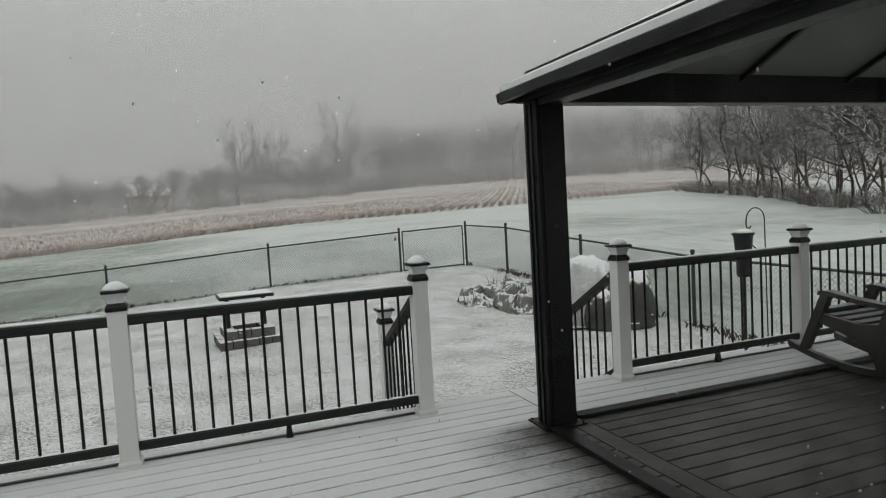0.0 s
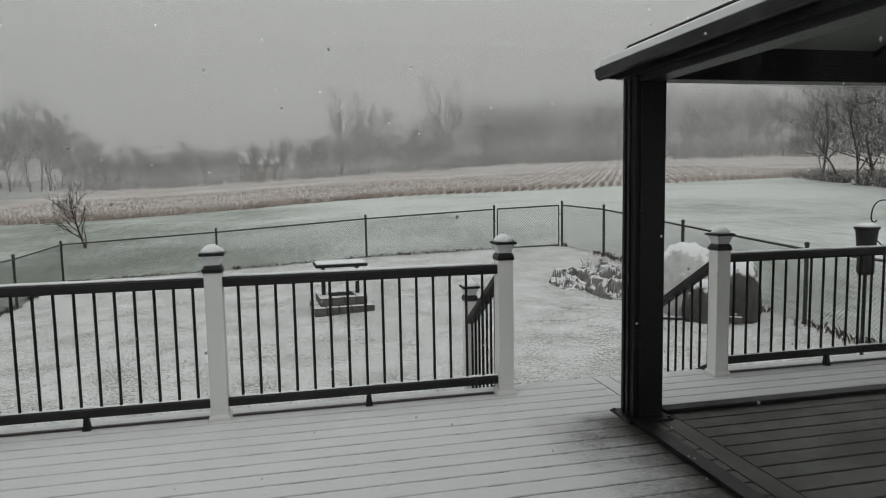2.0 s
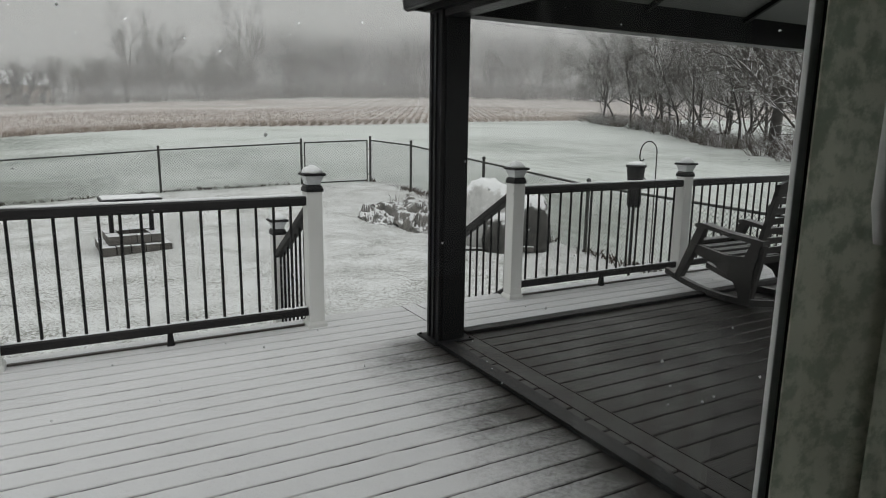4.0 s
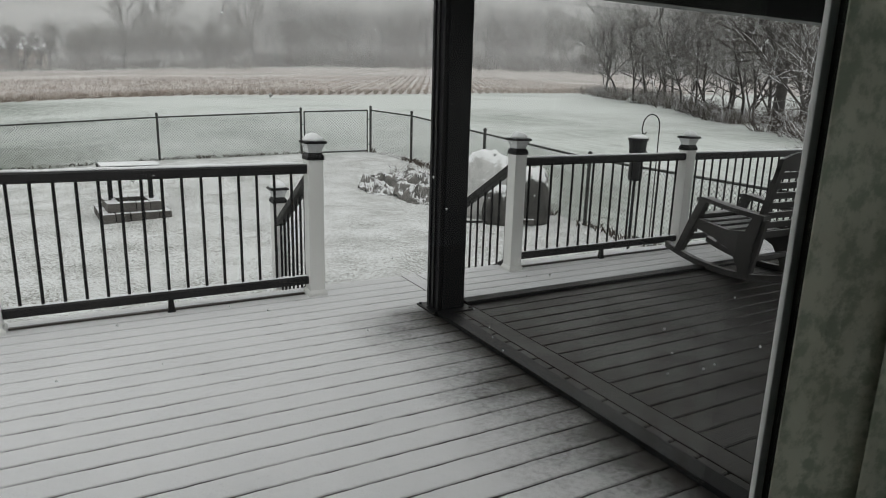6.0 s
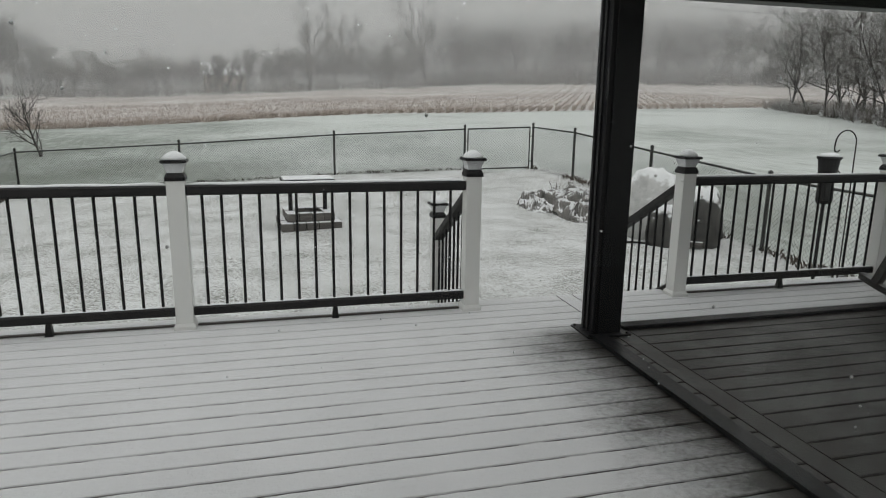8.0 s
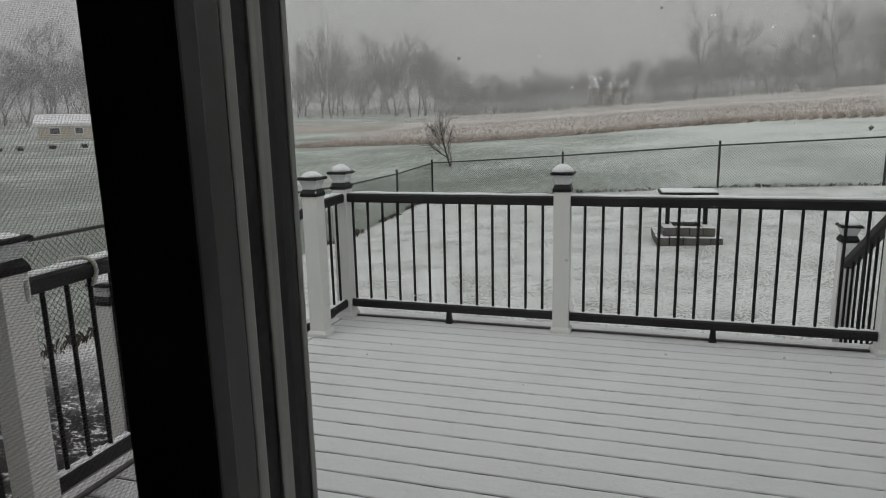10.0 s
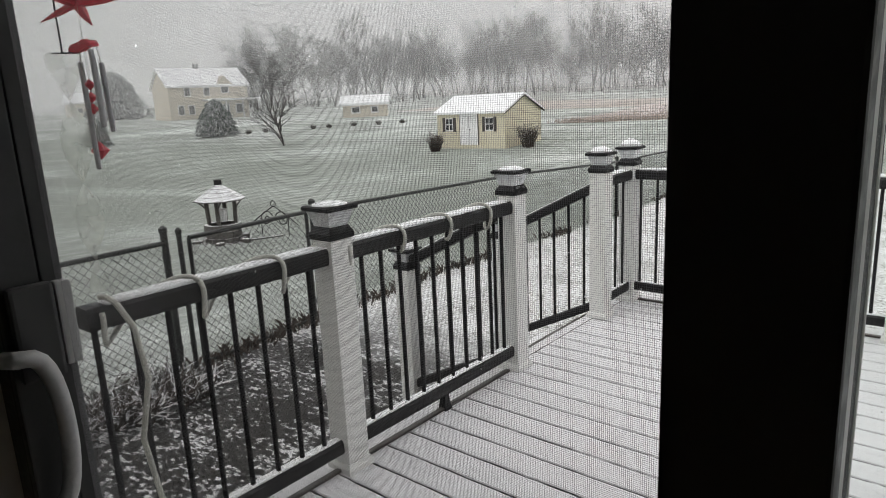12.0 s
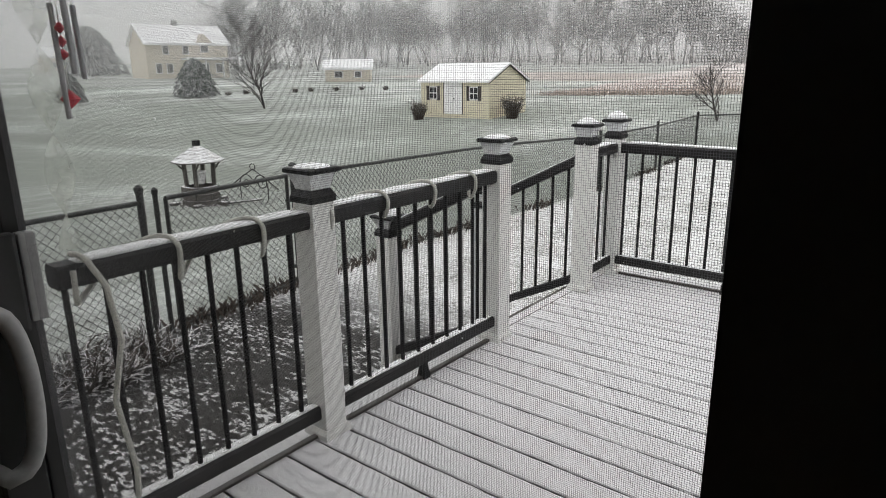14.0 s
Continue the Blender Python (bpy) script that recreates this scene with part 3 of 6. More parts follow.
def plant_trees():
    rnd = random.Random(21)
    light = []
    for i in range(5):
        (tv, tf), (cv, cf) = grow(130 + i, 10.0, levels=4, kids=((11, 5, 3, 0), (9, 6, 3, 0), (12, 4, 3, 0))[i % 3], spread=(0.42, 0.5, 0.36)[i % 3], trunk_r=0.13, low=(0.3, 0.2, 0.4)[i % 3],
                                  lean=0.05, rmin=0.020, sides=(4, 3, 3, 3, 3), gnarl=0.12)
        light.append((np.array(tv + cv), np.array(tf + [tuple(q + len(tv) for q in f) for f in cf])))
    low = []
    for i in range(4):
        vs, fs = shrub_mesh(190 + i, 1.6, 10, 0.9)
        low.append((np.array(vs), np.array(fs)))
    far = [bare_tree(30 + i, 10.0, (M_farbark, M_farbark), "leafless grey tree in the misty far tree line", "far tree line", levels=4,
                     kids=((10, 7, 5, 0), (14, 6, 5, 0), (9, 8, 5, 0), (12, 7, 4, 0))[i % 4], spread=(0.45, 0.6, 0.5, 0.4)[i % 4], trunk_r=0.13, low=(0.25, 0.15, 0.3, 0.4)[i % 4], lean=0.05, rmin=0.018) for i in range(6)]
    near = [bare_tree(50 + i, 10.0, (M_bark, M_twig), "dark leafless tree with snow on its twigs at the wood's edge", "wood's edge", levels=4,
                      kids=(15, 10, 6, 0), spread=(0.55, 0.62, 0.50, 0.58)[i], trunk_r=0.13, low=0.10, gnarl=0.13, rmin=0.003) for i in range(4)]

    def stand(kind, az, r, h, sink=0.0):
        x, y, z = polar(az, r)
        s = h / 10.0
        m = pose(x, y, z - sink, 0, 0, rnd.uniform(0, 360)) @ Matrix.Diagonal((s * rnd.uniform(0.9, 1.15), s, s, 1))
        ob = copy_thing(kind, m)
        ob.matrix_basis = m
        return ob

    # two tall ones in the middle distance, with their neighbours
    for az, r, h, k in ((3.6, 150, 17.5, 0), (1.2, 152, 9, 1), (5.6, 155, 13, 3), (6.4, 150, 12, 2), (4.8, 158, 10, 4), (11.0, 160, 9, 5), (13.3, 158, 19, 0), (9.2, 158, 10, 1), (10.1, 155, 11, 3), (12.3, 160, 8, 2)):
        stand(far[k], az, r, h)
    # hedge of trees across the middle, and the taller grove to its west
    for i in range(90):
        az = -17.5 + 30 * i / 89 + rnd.uniform(-0.4, 0.4)
        r = rnd.uniform(141, 176)
        if -5.0 < az < -1.0:
            r = rnd.uniform(156, 176)
        stand(far[rnd.randrange(6)], az, r, rnd.uniform(5.0, 8.5))
    for i in range(60):
        az = -56 + 40 * i / 59 + rnd.uniform(-0.5, 0.5)
        stand(far[rnd.randrange(6)], az, rnd.uniform(140, 178), rnd.uniform(11.5, 16.5) * (1.0 if az < -20 else 0.85))
    # wooded hill to the east
    wood = []
    for i in range(300):
        az = 12 + 38 * rnd.random() ** 0.85
        r = 154 + 60 * rnd.random()
        x, y, z = polar(az, r)
        h = (rnd.uniform(7, 12) + (r - 154) * 0.09) / 10
        wood.append((rnd.randrange(5), pose(x, y, z, 0, 0, rnd.uniform(0, 360)) @ Matrix.Diagonal((h, h, h, 1))))
    for i in range(170):
        az = -57 + 70 * rnd.random()
        x, y, z = polar(az, rnd.uniform(163, 186))
        h = rnd.uniform(0.8, 1.25) if az < -17 else rnd.uniform(0.45, 0.75)
        wood.append((rnd.randrange(5), pose(x, y, z, 0, 0, rnd.uniform(0, 360)) @ Matrix.Diagonal((h, h, h, 1))))
    joined_woods("hill_woods", light, wood, M_farbark, "misty leafless woods covering the far hillside", "woods")
    # edge of the near wood
    for az, off, h, k in ((42.2, 1, 9.0, 0), (43.4, 2, 7.5, 1), (44.6, 1, 6.8, 2), (46.3, 2, 7.5, 3), (47.2, 5, 7.5, 0), (48.3, 2, 6.5, 1), (49.6, 2, 6.5, 2), (50.6, 5, 7.2, 3), (51.7, 2, 6.4, 0),
                           (52.8, 3, 6.6, 1), (53.8, 4, 6.6, 2), (56.8, 3, 6.5, 0), (58, 4, 6.6, 1), (50.0, 10, 9, 2), (53.0, 9, 8.5, 3), (47.5, 10, 9.5, 1), (57, 9, 8, 2), (60, 4, 6.5, 0), (62.5, 4, 6.5, 3), (45.6, 9, 10, 3), (55, 10, 8.5, 0),
                           (49, 14, 10, 1), (52, 14, 10, 2)):
        stand(near[k], az, 65 - (az - 41) * 2.35 + off, h)
    for ob in far + near:
        for c in list(ob.children):
            bpy.data.objects.remove(c)
        bpy.data.objects.remove(ob)
    # thick fork-trunked tree at the wood's edge
    e = bare_tree(77, 9.0, (M_bark, M_twig), "thick dark forked tree at the wood's edge", "wood's edge", levels=4, kids=(11, 8, 6, 0), spread=0.6, trunk_r=0.30, low=0.2, gnarl=0.14)
    e.matrix_basis = pose(*polar(55.7, 33.5), 0, 0, 40)
    # yard tree by the neighbour's house
    e = bare_tree(81, 6.2, (M_bark, M_farbark), "upright leafless ornamental tree on the neighbour's lawn", "neighbour's lawn", levels=4, kids=(22, 8, 4, 0), spread=0.50, trunk_r=0.085, low=0.06, lean=0.03, rmin=0.006)
    e.matrix_basis = pose(*polar(-53.2, 52), 0, 0, 10)
    e = bare_tree(82, 3.2, (M_bark, M_farbark), "small spreading bare shrub tree beside the field", "lawn", levels=4, kids=(14, 6, 4, 0), spread=0.62, trunk_r=0.06, low=0.05)
    e.matrix_basis = pose(*polar(-16.0, 34.5), 0, 0, 10)
    # brush under the trees
    brush = []
    for i in range(4):
        vs, fs = shrub_mesh(90 + i, 1.6, 26, 0.9)
        b = from_lists("brush", vs, fs, M_brush)
        tagged(b, "tangled brown brush dusted with snow", "brush", "wood's edge")
        brush.append(b)
    spots = []
    for i in range(105):
        az = 40.5 + 22 * rnd.random()
        edge = 65 - (az - 41) * 2.35
        spots.append((az, edge + rnd.uniform(-0.8, 7.0), rnd.uniform(0.45, 1.15)))
    near_count = len(spots)
    for i in range(220):
        az = rnd.uniform(13, 43)
        spots.append((az, rnd.uniform(150, 180), rnd.uniform(1.4, 2.8)))
    for i in range(110):
        spots.append((rnd.uniform(-18, 14), rnd.uniform(139, 165), rnd.uniform(1.0, 2.2)))
    for i in range(26):
        spots.append((rnd.uniform(-56, -18), rnd.uniform(135, 170), rnd.uniform(1.0, 1.8)))
    thicket = []
    for az, r, s in spots[near_count:]:
        x, y, z = polar(az, r)
        thicket.append((rnd.randrange(4), pose(x, y, z, 0, 0, rnd.uniform(0, 360)) @ Matrix.Diagonal((s * 1.4, s * 1.4, s, 1))))
    joined_woods("far_thicket", low, thicket, M_brush, "brown thicket dusted with snow at the foot of the woods", "thicket")
    for az, r, s in spots[:near_count]:
        x, y, z = polar(az, r)
        m = pose(x, y, z, 0, 0, rnd.uniform(0, 360)) @ Matrix.Diagonal((s * 1.3, s * 1.3, s * (0.72 if r < 100 else 1.0), 1))
        copy_thing(brush[rnd.randrange(4)], m).matrix_basis = m
    for b in brush:
        bpy.data.objects.remove(b)


plant_trees()


def conifer(at, h, w, seed, label):
    """A rounded evergreen of many drooping sprays."""
    rnd = random.Random(seed)
    e = thing("evergreen", at, label, "tree", "neighbour's lawn")
    bm = bmesh.new()
    loft(bm, [round_ring(0.04 * h, -0.2, 8), round_ring(0.015 * h, h * 0.9, 8)])
    part("trunk", bm, M_bark, e)
    vs, fs = [], []
    for _ in range(1500):
        t = rnd.random()
        z = h * (0.03 + 0.95 * t)
        r = w * 0.5 * min(1.0, (1 - t) ** 0.52 * 1.05) * rnd.uniform(0.40, 1.12)
        a = rnd.random() * 6.283
        c, s = math.cos(a), math.sin(a)
        L = 0.13 * h * rnd.uniform(0.6, 1.2)
        k = 0.035 * h
        i = len(vs)
        x, y = r * c, r * s
        vs += [(x - s * k, y + c * k, z), (x + s * k, y - c * k, z), (x + c * L * .7, y + s * L * .7, z - 0.35 * L), (x, y, z + 0.4 * L)]
        fs += [(i, i + 1, i + 2), (i, i + 3, i + 1), (i, i + 2, i + 3), (i + 1, i + 3, i + 2)]
    from_lists("crown", vs, fs, M_evergreen, e)


conifer(polar(-58.4, 66), 3.4, 3.6, 1, "round dark evergreen dusted with snow on a lawn")
conifer(polar(-67.2, 66), 2.4, 2.2, 2, "small dark evergreen with snow beside a post")
conifer(polar(-65.6, 130), 8.0, 9.5, 3, "large dense evergreen beyond the neighbour's lawn")
conifer(polar(14.9, 160), 3.2, 2.6, 4, "small dark evergreen at the foot of the hill")


def clump(at, h, w, seed, label):
    vs, fs = shrub_mesh(seed, h * 0.85, 120, 0.5 * w / h)
    ob = from_lists("shrub", vs, fs, M_brush)
    ob.matrix_basis = pose(*at)
    tagged(ob, label, "shrub", "shrubs on the lawn")


clump(polar(-40.4, 40.0), 1.25, 1.1, 201, "brown clipped shrub beside the yellow shed")
clump(polar(-32.4, 39.0), 1.45, 1.2, 202, "tall brown shrub against the shed's gable")
for i, az in enumerate((-56.0, -54.6, -50.7, -49.4, -47.3, -45.2, -43.2)):
    clump(polar(az, 66 + i * 0.5), 0.55, 0.7, 210 + i, "small brown shrub in a row on the lawn")


# ---- buildings ----
def shed():
    x, y, z = polar(-35.7, 42.0)
    e = thing("garden_shed", (x, y, z), "pale yellow shed with white door and snowy roof", "shed", turn=1.0)
    L, W, H, R = 2.5, 2.05, 2.05, 2.95
    bm = bmesh.new()
    prism(bm, [(-W, -0.3), (W, -0.3), (W, H), (0, R), (-W, H)], "x", -L, L)
    part("wall", bm, M_yellow, e)
    for k in range(13):
        zz = 0.14 + 0.145 * k
        part("siding_board", boxed(-L, L, -W - 0.02, -W - 0.002, zz, zz + 0.135, bevel=0), M_yellow, e)
        part("siding_board", boxed(L + 0.002, L + 0.02, -W, W, zz, zz + 0.135), M_yellow, e)
    for s in (-1, 1):
        bm = bmesh.new()
        prism(bm, [(s * (W + 0.22), H - 0.10), (0, R + 0.02), (0, R + 0.14), (s * (W + 0.22), H + 0.02)], "x", -L - 0.15, L + 0.15)
        part("roof", bm, M_snow, e, "snow-covered roof slope")
        bm = bmesh.new()
        prism(bm, [(s * (W + 0.20), H - 0.16), (0, R - 0.05), (0, R + 0.018), (s * (W + 0.20), H - 0.10)], "x", L + 0.10, L + 0.16)
        part("rake_trim", bm, M_shutter, e)
    door = part("door", boxed(-0.72, 0.62, -W - 0.05, -W - 0.022, 0.12, 1.95), M_white, e, "white double door")
    for xx in (-0.76, 0.62):
        part("door_trim", boxed(xx, xx + 0.04, -W - 0.06, -W - 0.022, 0.1, 2.0), M_shutter, e)
    part("seam", boxed(-0.06, -0.045, -W - 0.056, -W - 0.049, 0.14, 1.93), M_shutter, door)
    part("latch", boxed(-0.02, 0.06, -W - 0.08, -W - 0.05, 0.98, 1.06), M_black, door)
    for cx in (-1.55, 1.45):
        w = part("window", boxed(cx - 0.30, cx + 0.30, -W - 0.04, -W - 0.022, 0.95, 1.72), M_white, e)
        for a in (-1, 1):
            for b in (-1, 1):
                part("pane", boxed(cx + a * 0.14 - 0.11, cx + a * 0.14 + 0.11, -W - 0.05, -W - 0.041, 1.335 + b * 0.18 - 0.15, 1.335 + b * 0.18 + 0.15), M_glass_dark, w)
            part("shutter", boxed(cx + a * 0.41 - 0.10, cx + a * 0.41 + 0.10, -W - 0.05, -W - 0.022, 0.90, 1.76), M_shutter, e)
    part("corner_trim", boxed(L - 0.02, L + 0.04, -W - 0.04, -W + 0.06, -0.1, H), M_yellow, e)


shed()


def gabled(name, at, turn, L, W, H, R, wall_mat, label, wins, porch=False):
    """A far house: walls, snowy roof slopes, windows with panes, a porch."""
    e = thing(name, at, label, "house" if porch else "garage", turn=turn)
    bm = bmesh.new()
    prism(bm, [(-W, -1), (W, -1), (W, H), (0, R), (-W, H)], "x", -L, L)
    part("wall", bm, wall_mat, e)
    for s in (-1, 1):
        bm = bmesh.new()
        prism(bm, [(s * (W + 0.5), H - 0.25), (0, R + 0.05), (0, R + 0.35), (s * (W + 0.5), H + 0.05)], "x", -L - 0.4, L + 0.4)
        part("roof", bm, M_snow, e, "snow-covered roof slope")
    for cx, cz, w, h in wins:
        wi = part("window", boxed(cx - w / 2, cx + w / 2, -W - 0.08, -W - 0.01, cz - h / 2, cz + h / 2), M_white, e)
        part("pane", boxed(cx - w / 2 + 0.12, cx + w / 2 - 0.12, -W - 0.1, -W - 0.081, cz - h / 2 + 0.12, cz + h / 2 - 0.12), M_glass_dark, wi)
    if porch:
        part("porch_roof", boxed(-L * 0.2, L + 1.2, -W - 2.4, -W - 0.02, 2.65, 2.95, bevel=0.05), M_snow, e, "snowy flat porch roof")
        for k in range(4):
            cx = -L * 0.2 + 0.3 + k * (L * 1.2 + 0.6) / 3
            part("porch_post", boxed(cx - 0.1, cx + 0.1, -W - 2.3, -W - 2.1, -0.5, 2.65), M_white, e)
        bm = bmesh.new()
        prism(bm, [(0.4 * L - 1.6, H - 0.2), (0.4 * L + 1.6, H - 0.2), (0.4 * L, H + 1.5)], "y", -W - 0.3, -0.3)
        part("dormer", bm, wall_mat, e)
        part("chimney", boxed(-L * 0.1, -L * 0.1 + 0.7, -0.3, 0.4, R - 0.2, R + 1.0), M_stone, e)
    return e


x, y, z = polar(-59.4, 116)
gabled("neighbour_house", (x, y, z), 78, 6.2, 4.2, 5.0, 7.6, M_housewall, "pale yellow two-storey house with snowy roof and porch",
       [(-4.6, 1.4, 1.0, 1.5), (-3.0, 1.4, 1.0, 1.5), (-3.4, 4.1, 1.0, 1.4), (-0.4, 4.1, 1.0, 1.4), (2.5, 4.4, 1.3, 1.3), (2.4, 1.4, 1.2, 1.5), (4.6, 1.4, 1.2, 1.5)], True)
x, y, z = polar(-46.2, 92)
gabled("garage", (x, y, z), 42, 2.9, 2.4, 1.7, 2.5, M_housewall, "low pale garage with a snowy roof", [(-1.2, 0.9, 1.2, 0.9), (1.3, 0.9, 1.0, 0.9)])
x, y, z = polar(-3.1, 170)
gabled("distant_house", (x, y, z), 8, 4.6, 3.6, 4.0, 6.4, M_brownwall, "hazy low farmhouse with a snowy roof", [(-3.0, 1.3, 1.2, 1.2), (0, 1.3, 1.2, 1.2), (3.0, 1.3, 1.2, 1.2)])
x, y, z = polar(-66.9, 175)
gabled("distant_house", (x, y, z), 60, 6.0, 4.0, 3.0, 5.0, M_housewall, "second house far off in the mist with snowy roof", [(-3.0, 1.3, 1.2, 1.2), (3.0, 1.3, 1.2, 1.2)])


# ---- chain-link fence ----
def fence_panel(ax, ay, bx, by, h=1.2, gate=False, label="black chain-link fence panel standing in snow", pitch=0.075):
    az, bz = ground_z(ax, ay) - 0.02, ground_z(bx, by) - 0.02
    e = thing("fence_gate" if gate else "chain_link_fence", (ax, ay, az), label, "gate" if gate else "fence", "chain-link fence")
    run = math.hypot(bx - ax, by - ay)
    d = Vector((bx - ax, by - ay, 0)) / run
    dz = bz - az

    def at(s, zz):
        return tuple(d * s + Vector((0, 0, dz * s / run + zz)))
    a0, a1 = (0.09, run - 0.09) if gate else (0.0, run)
    if gate:
        for s in (a0, a1):
            part("gate_upright", tube(bmesh.new(), [at(s, 0.06), at(s, h)], 0.019, 8), M_galv, e)
        part("bottom_rail", tube(bmesh.new(), [at(a0, 0.07), at(a1, 0.07)], 0.019, 8), M_galv, e)
        for zz in (0.25, 0.95):
            part("hinge", tube(bmesh.new(), [at(-0.02, zz), at(0.11, zz)], 0.022, 6), M_galv, e)
        part("latch", tube(bmesh.new(), [at(a1 - 0.02, 0.85), at(run, 0.85)], 0.018, 6), M_galv, e)
    part("top_rail", tube(bmesh.new(), [at(a0, h), at(a1, h)], 0.021, 8), M_galv, e)
    n = Vector((-d.y, d.x, 0)) * 0.003
    vs, fs = [], []

    def wire(s0, z0, s1, z1):
        p, q = Vector(at(s0, z0)), Vector(at(s1, z1))
        w = (q - p).normalized().cross(n.normalized()) * 0.0026
        i = len(vs)
        for c in (p, q):
            vs.extend((tuple(c + w), tuple(c - w), tuple(c + n)))
        for k in range(3):
            fs.append((i + k, i + (k + 1) % 3, i + 3 + (k + 1) % 3, i + 3 + k))
    rise = 1.0
    for sign in (1, -1):
        s = a0 - h
        while s < a1 + h:
            lo, hi = (s, s + (h - 0.04) / rise)
            u0, u1, z0, z1 = lo, hi, 0.04, h
            if u0 < a0:
                z0 += (a0 - u0) * rise
                u0 = a0
            if u1 > a1:
                z1 -= (u1 - a1) * rise
                u1 = a1
            if u1 > u0 + 0.02:
                if sign == 1:
                    wire(u0, z0, u1, z1)
                else:
                    wire(a0 + a1 - u0, z0, a0 + a1 - u1, z1)
            s += pitch
    from_lists("wire_mesh", vs, fs, M_galv, e)
    return e


def fence_post(x, y, h=1.27, r=0.032):
    z = ground_z(x, y)
    e = thing("fence_post", (x, y, z), "black round chain-link fence post in snow", "fence post", "chain-link fence")
    part("pipe", tube(bmesh.new(), [(0, 0, -0.2), (0, 0, h)], r, 10), M_galv, e)
    part("post_cap", loft(bmesh.new(), [round_ring(r + 0.006, h - 0.02, 10), round_ring(r + 0.006, h + 0.015, 10), round_ring(r * 0.4, h + 0.035, 10)]), M_galv, e)
    for zz in (0.25, 0.65, 1.05):
        part("tie_band", loft(bmesh.new(), [round_ring(r + 0.005, zz, 10), round_ring(r + 0.005, zz + 0.02, 10)]), M_galv, e)


GATE_R, GATE_L, CORNER = (7.55, 17.6), (5.72, 18.2), (-6.84, 21.8)
back = [GATE_L, (2.14, 19.4), (-2.2, 20.5), CORNER]
side = [(-6.84, 21.8), (-6.45, 17.4), (-6.1, 13.2), (-5.68, 8.6), (-5.28, 4.35)]
east = [GATE_R, (7.72, 15.3), (7.85, 12.0), (7.9, 8.7), (7.8, 5.2), (7.8, 1.0)]
for line in (back, side, east):
    for a, b in zip(line, line[1:]):
        fence_panel(*a, *b)
    for q in line:
        fence_post(*q)
fence_panel(*GATE_R, *GATE_L, gate=True, label="closed black chain-link gate standing in the snow")
fence_panel(-5.28, 4.35, -5.15, 2.82, gate=True, label="closed black chain-link garden gate beside the deck")
fence_panel(-5.13, 2.68, -4.95, -1.5)
fence_post(-5.13, 2.68, 1.29, 0.030)
fence_post(-5.15, 2.82, 1.25, 0.022)
fence_post(-4.95, -1.5)


def grass_fringe():
    """Uncut dead grass along the foot of the fence."""
    rnd = random.Random(61)
    vs, fs = [], []
    for line, dense in ((back, 60), (side, 110), (east, 90), ([GATE_R, GATE_L], 20), ([(-5.28, 4.35), (-5.13, 2.68), (-4.95, -1.5)], 240)):
        for (ax, ay), (bx, by) in zip(line, line[1:]):
            run = math.hypot(bx - ax, by - ay)
            for _ in range(int(run * dense)):
                t = rnd.random()
                if noise.noise((ax + t * run * 0.9, ay, 3)) < -0.12:
                    continue
                x, y = ax + (bx - ax) * t + rnd.gauss(0, 0.07), ay + (by - ay) * t + rnd.gauss(0, 0.07)
                z, h, a = ground_z(x, y), rnd.uniform(0.03, 0.13), rnd.random() * 6.283
                c, s2, w = math.cos(a), math.sin(a), rnd.uniform(0.0025, 0.005)
                i = len(vs)
                vs += [(x - s2 * w, y + c * w, z - 0.03), (x + s2 * w, y - c * w, z - 0.03), (x + c * h * 0.25, y + s2 * h * 0.25, z + h * 0.7), (x + c * h * 0.7, y + s2 * h * 0.7, z + h)]
                fs += [(i, i + 1, i + 2), (i, i + 2, i + 3)]
    ob = from_lists("grass_fringe", vs, fs, M_brush)
    tagged(ob, "dark dead grass along the foot of the fence", "dead grass", kind="stuff")


grass_fringe()


def dead_clumps():
    for i, y in enumerate((0.4, 0.95, 1.45, 1.95, 2.4)):
        vs, fs = shrub_mesh(260 + i, 0.36, 46, 1.0)
        ob = from_lists("dead_plant", [(v[0] * 1.5, v[1] * 1.5, v[2]) for v in vs], fs, M_brush)
        ob.matrix_basis = pose(-4.78 + 0.07 * (i % 2), y, ground_z(-4.78, y), 0, 0, 70 * i)
        tagged(ob, "low dark dead plant at the fence's foot", "dead plant", "dead plants by the fence")


dead_clumps()


# ---- deck ----
deck = thing("deck", (0, 0, 0), "composite deck with thin snow and a bare wet area", "deck", kind="structure")
PITCH = 0.1395
PY, PX = 4.37, -1.842
LAST = 4.5525


def board_mesh(x0, x1, w, seed):
    rings = []
    n = int((x1 - x0) / 0.028)
    for i in range(n + 1):
        x = x0 + (x1 - x0) * i / n
        f = 0.0034 * noise.noise((x * 7, seed, 0)) + 0.0036 * noise.noise((x * 30, seed, 2))
        g = 0.0034 * noise.noise((x * 7, seed, 7)) + 0.0036 * noise.noise((x * 30, seed, 9))
        a, b = -w / 2 + f, w / 2 + g
        rings.append([(x, a, -0.025), (x, b, -0.025), (x, b, -0.0045), (x, b - 0.005, 0.0), (x, a + 0.005, 0.0), (x, a, -0.0045)])
    bm = loft(bmesh.new(), rings)
    bmesh.ops.recalc_face_normals(bm, faces=bm.faces)
    me = bpy.data.meshes.new("deck_board")
    bm.to_mesh(me)
    bm.free()
    me.materials.append(M_deck)
    return me


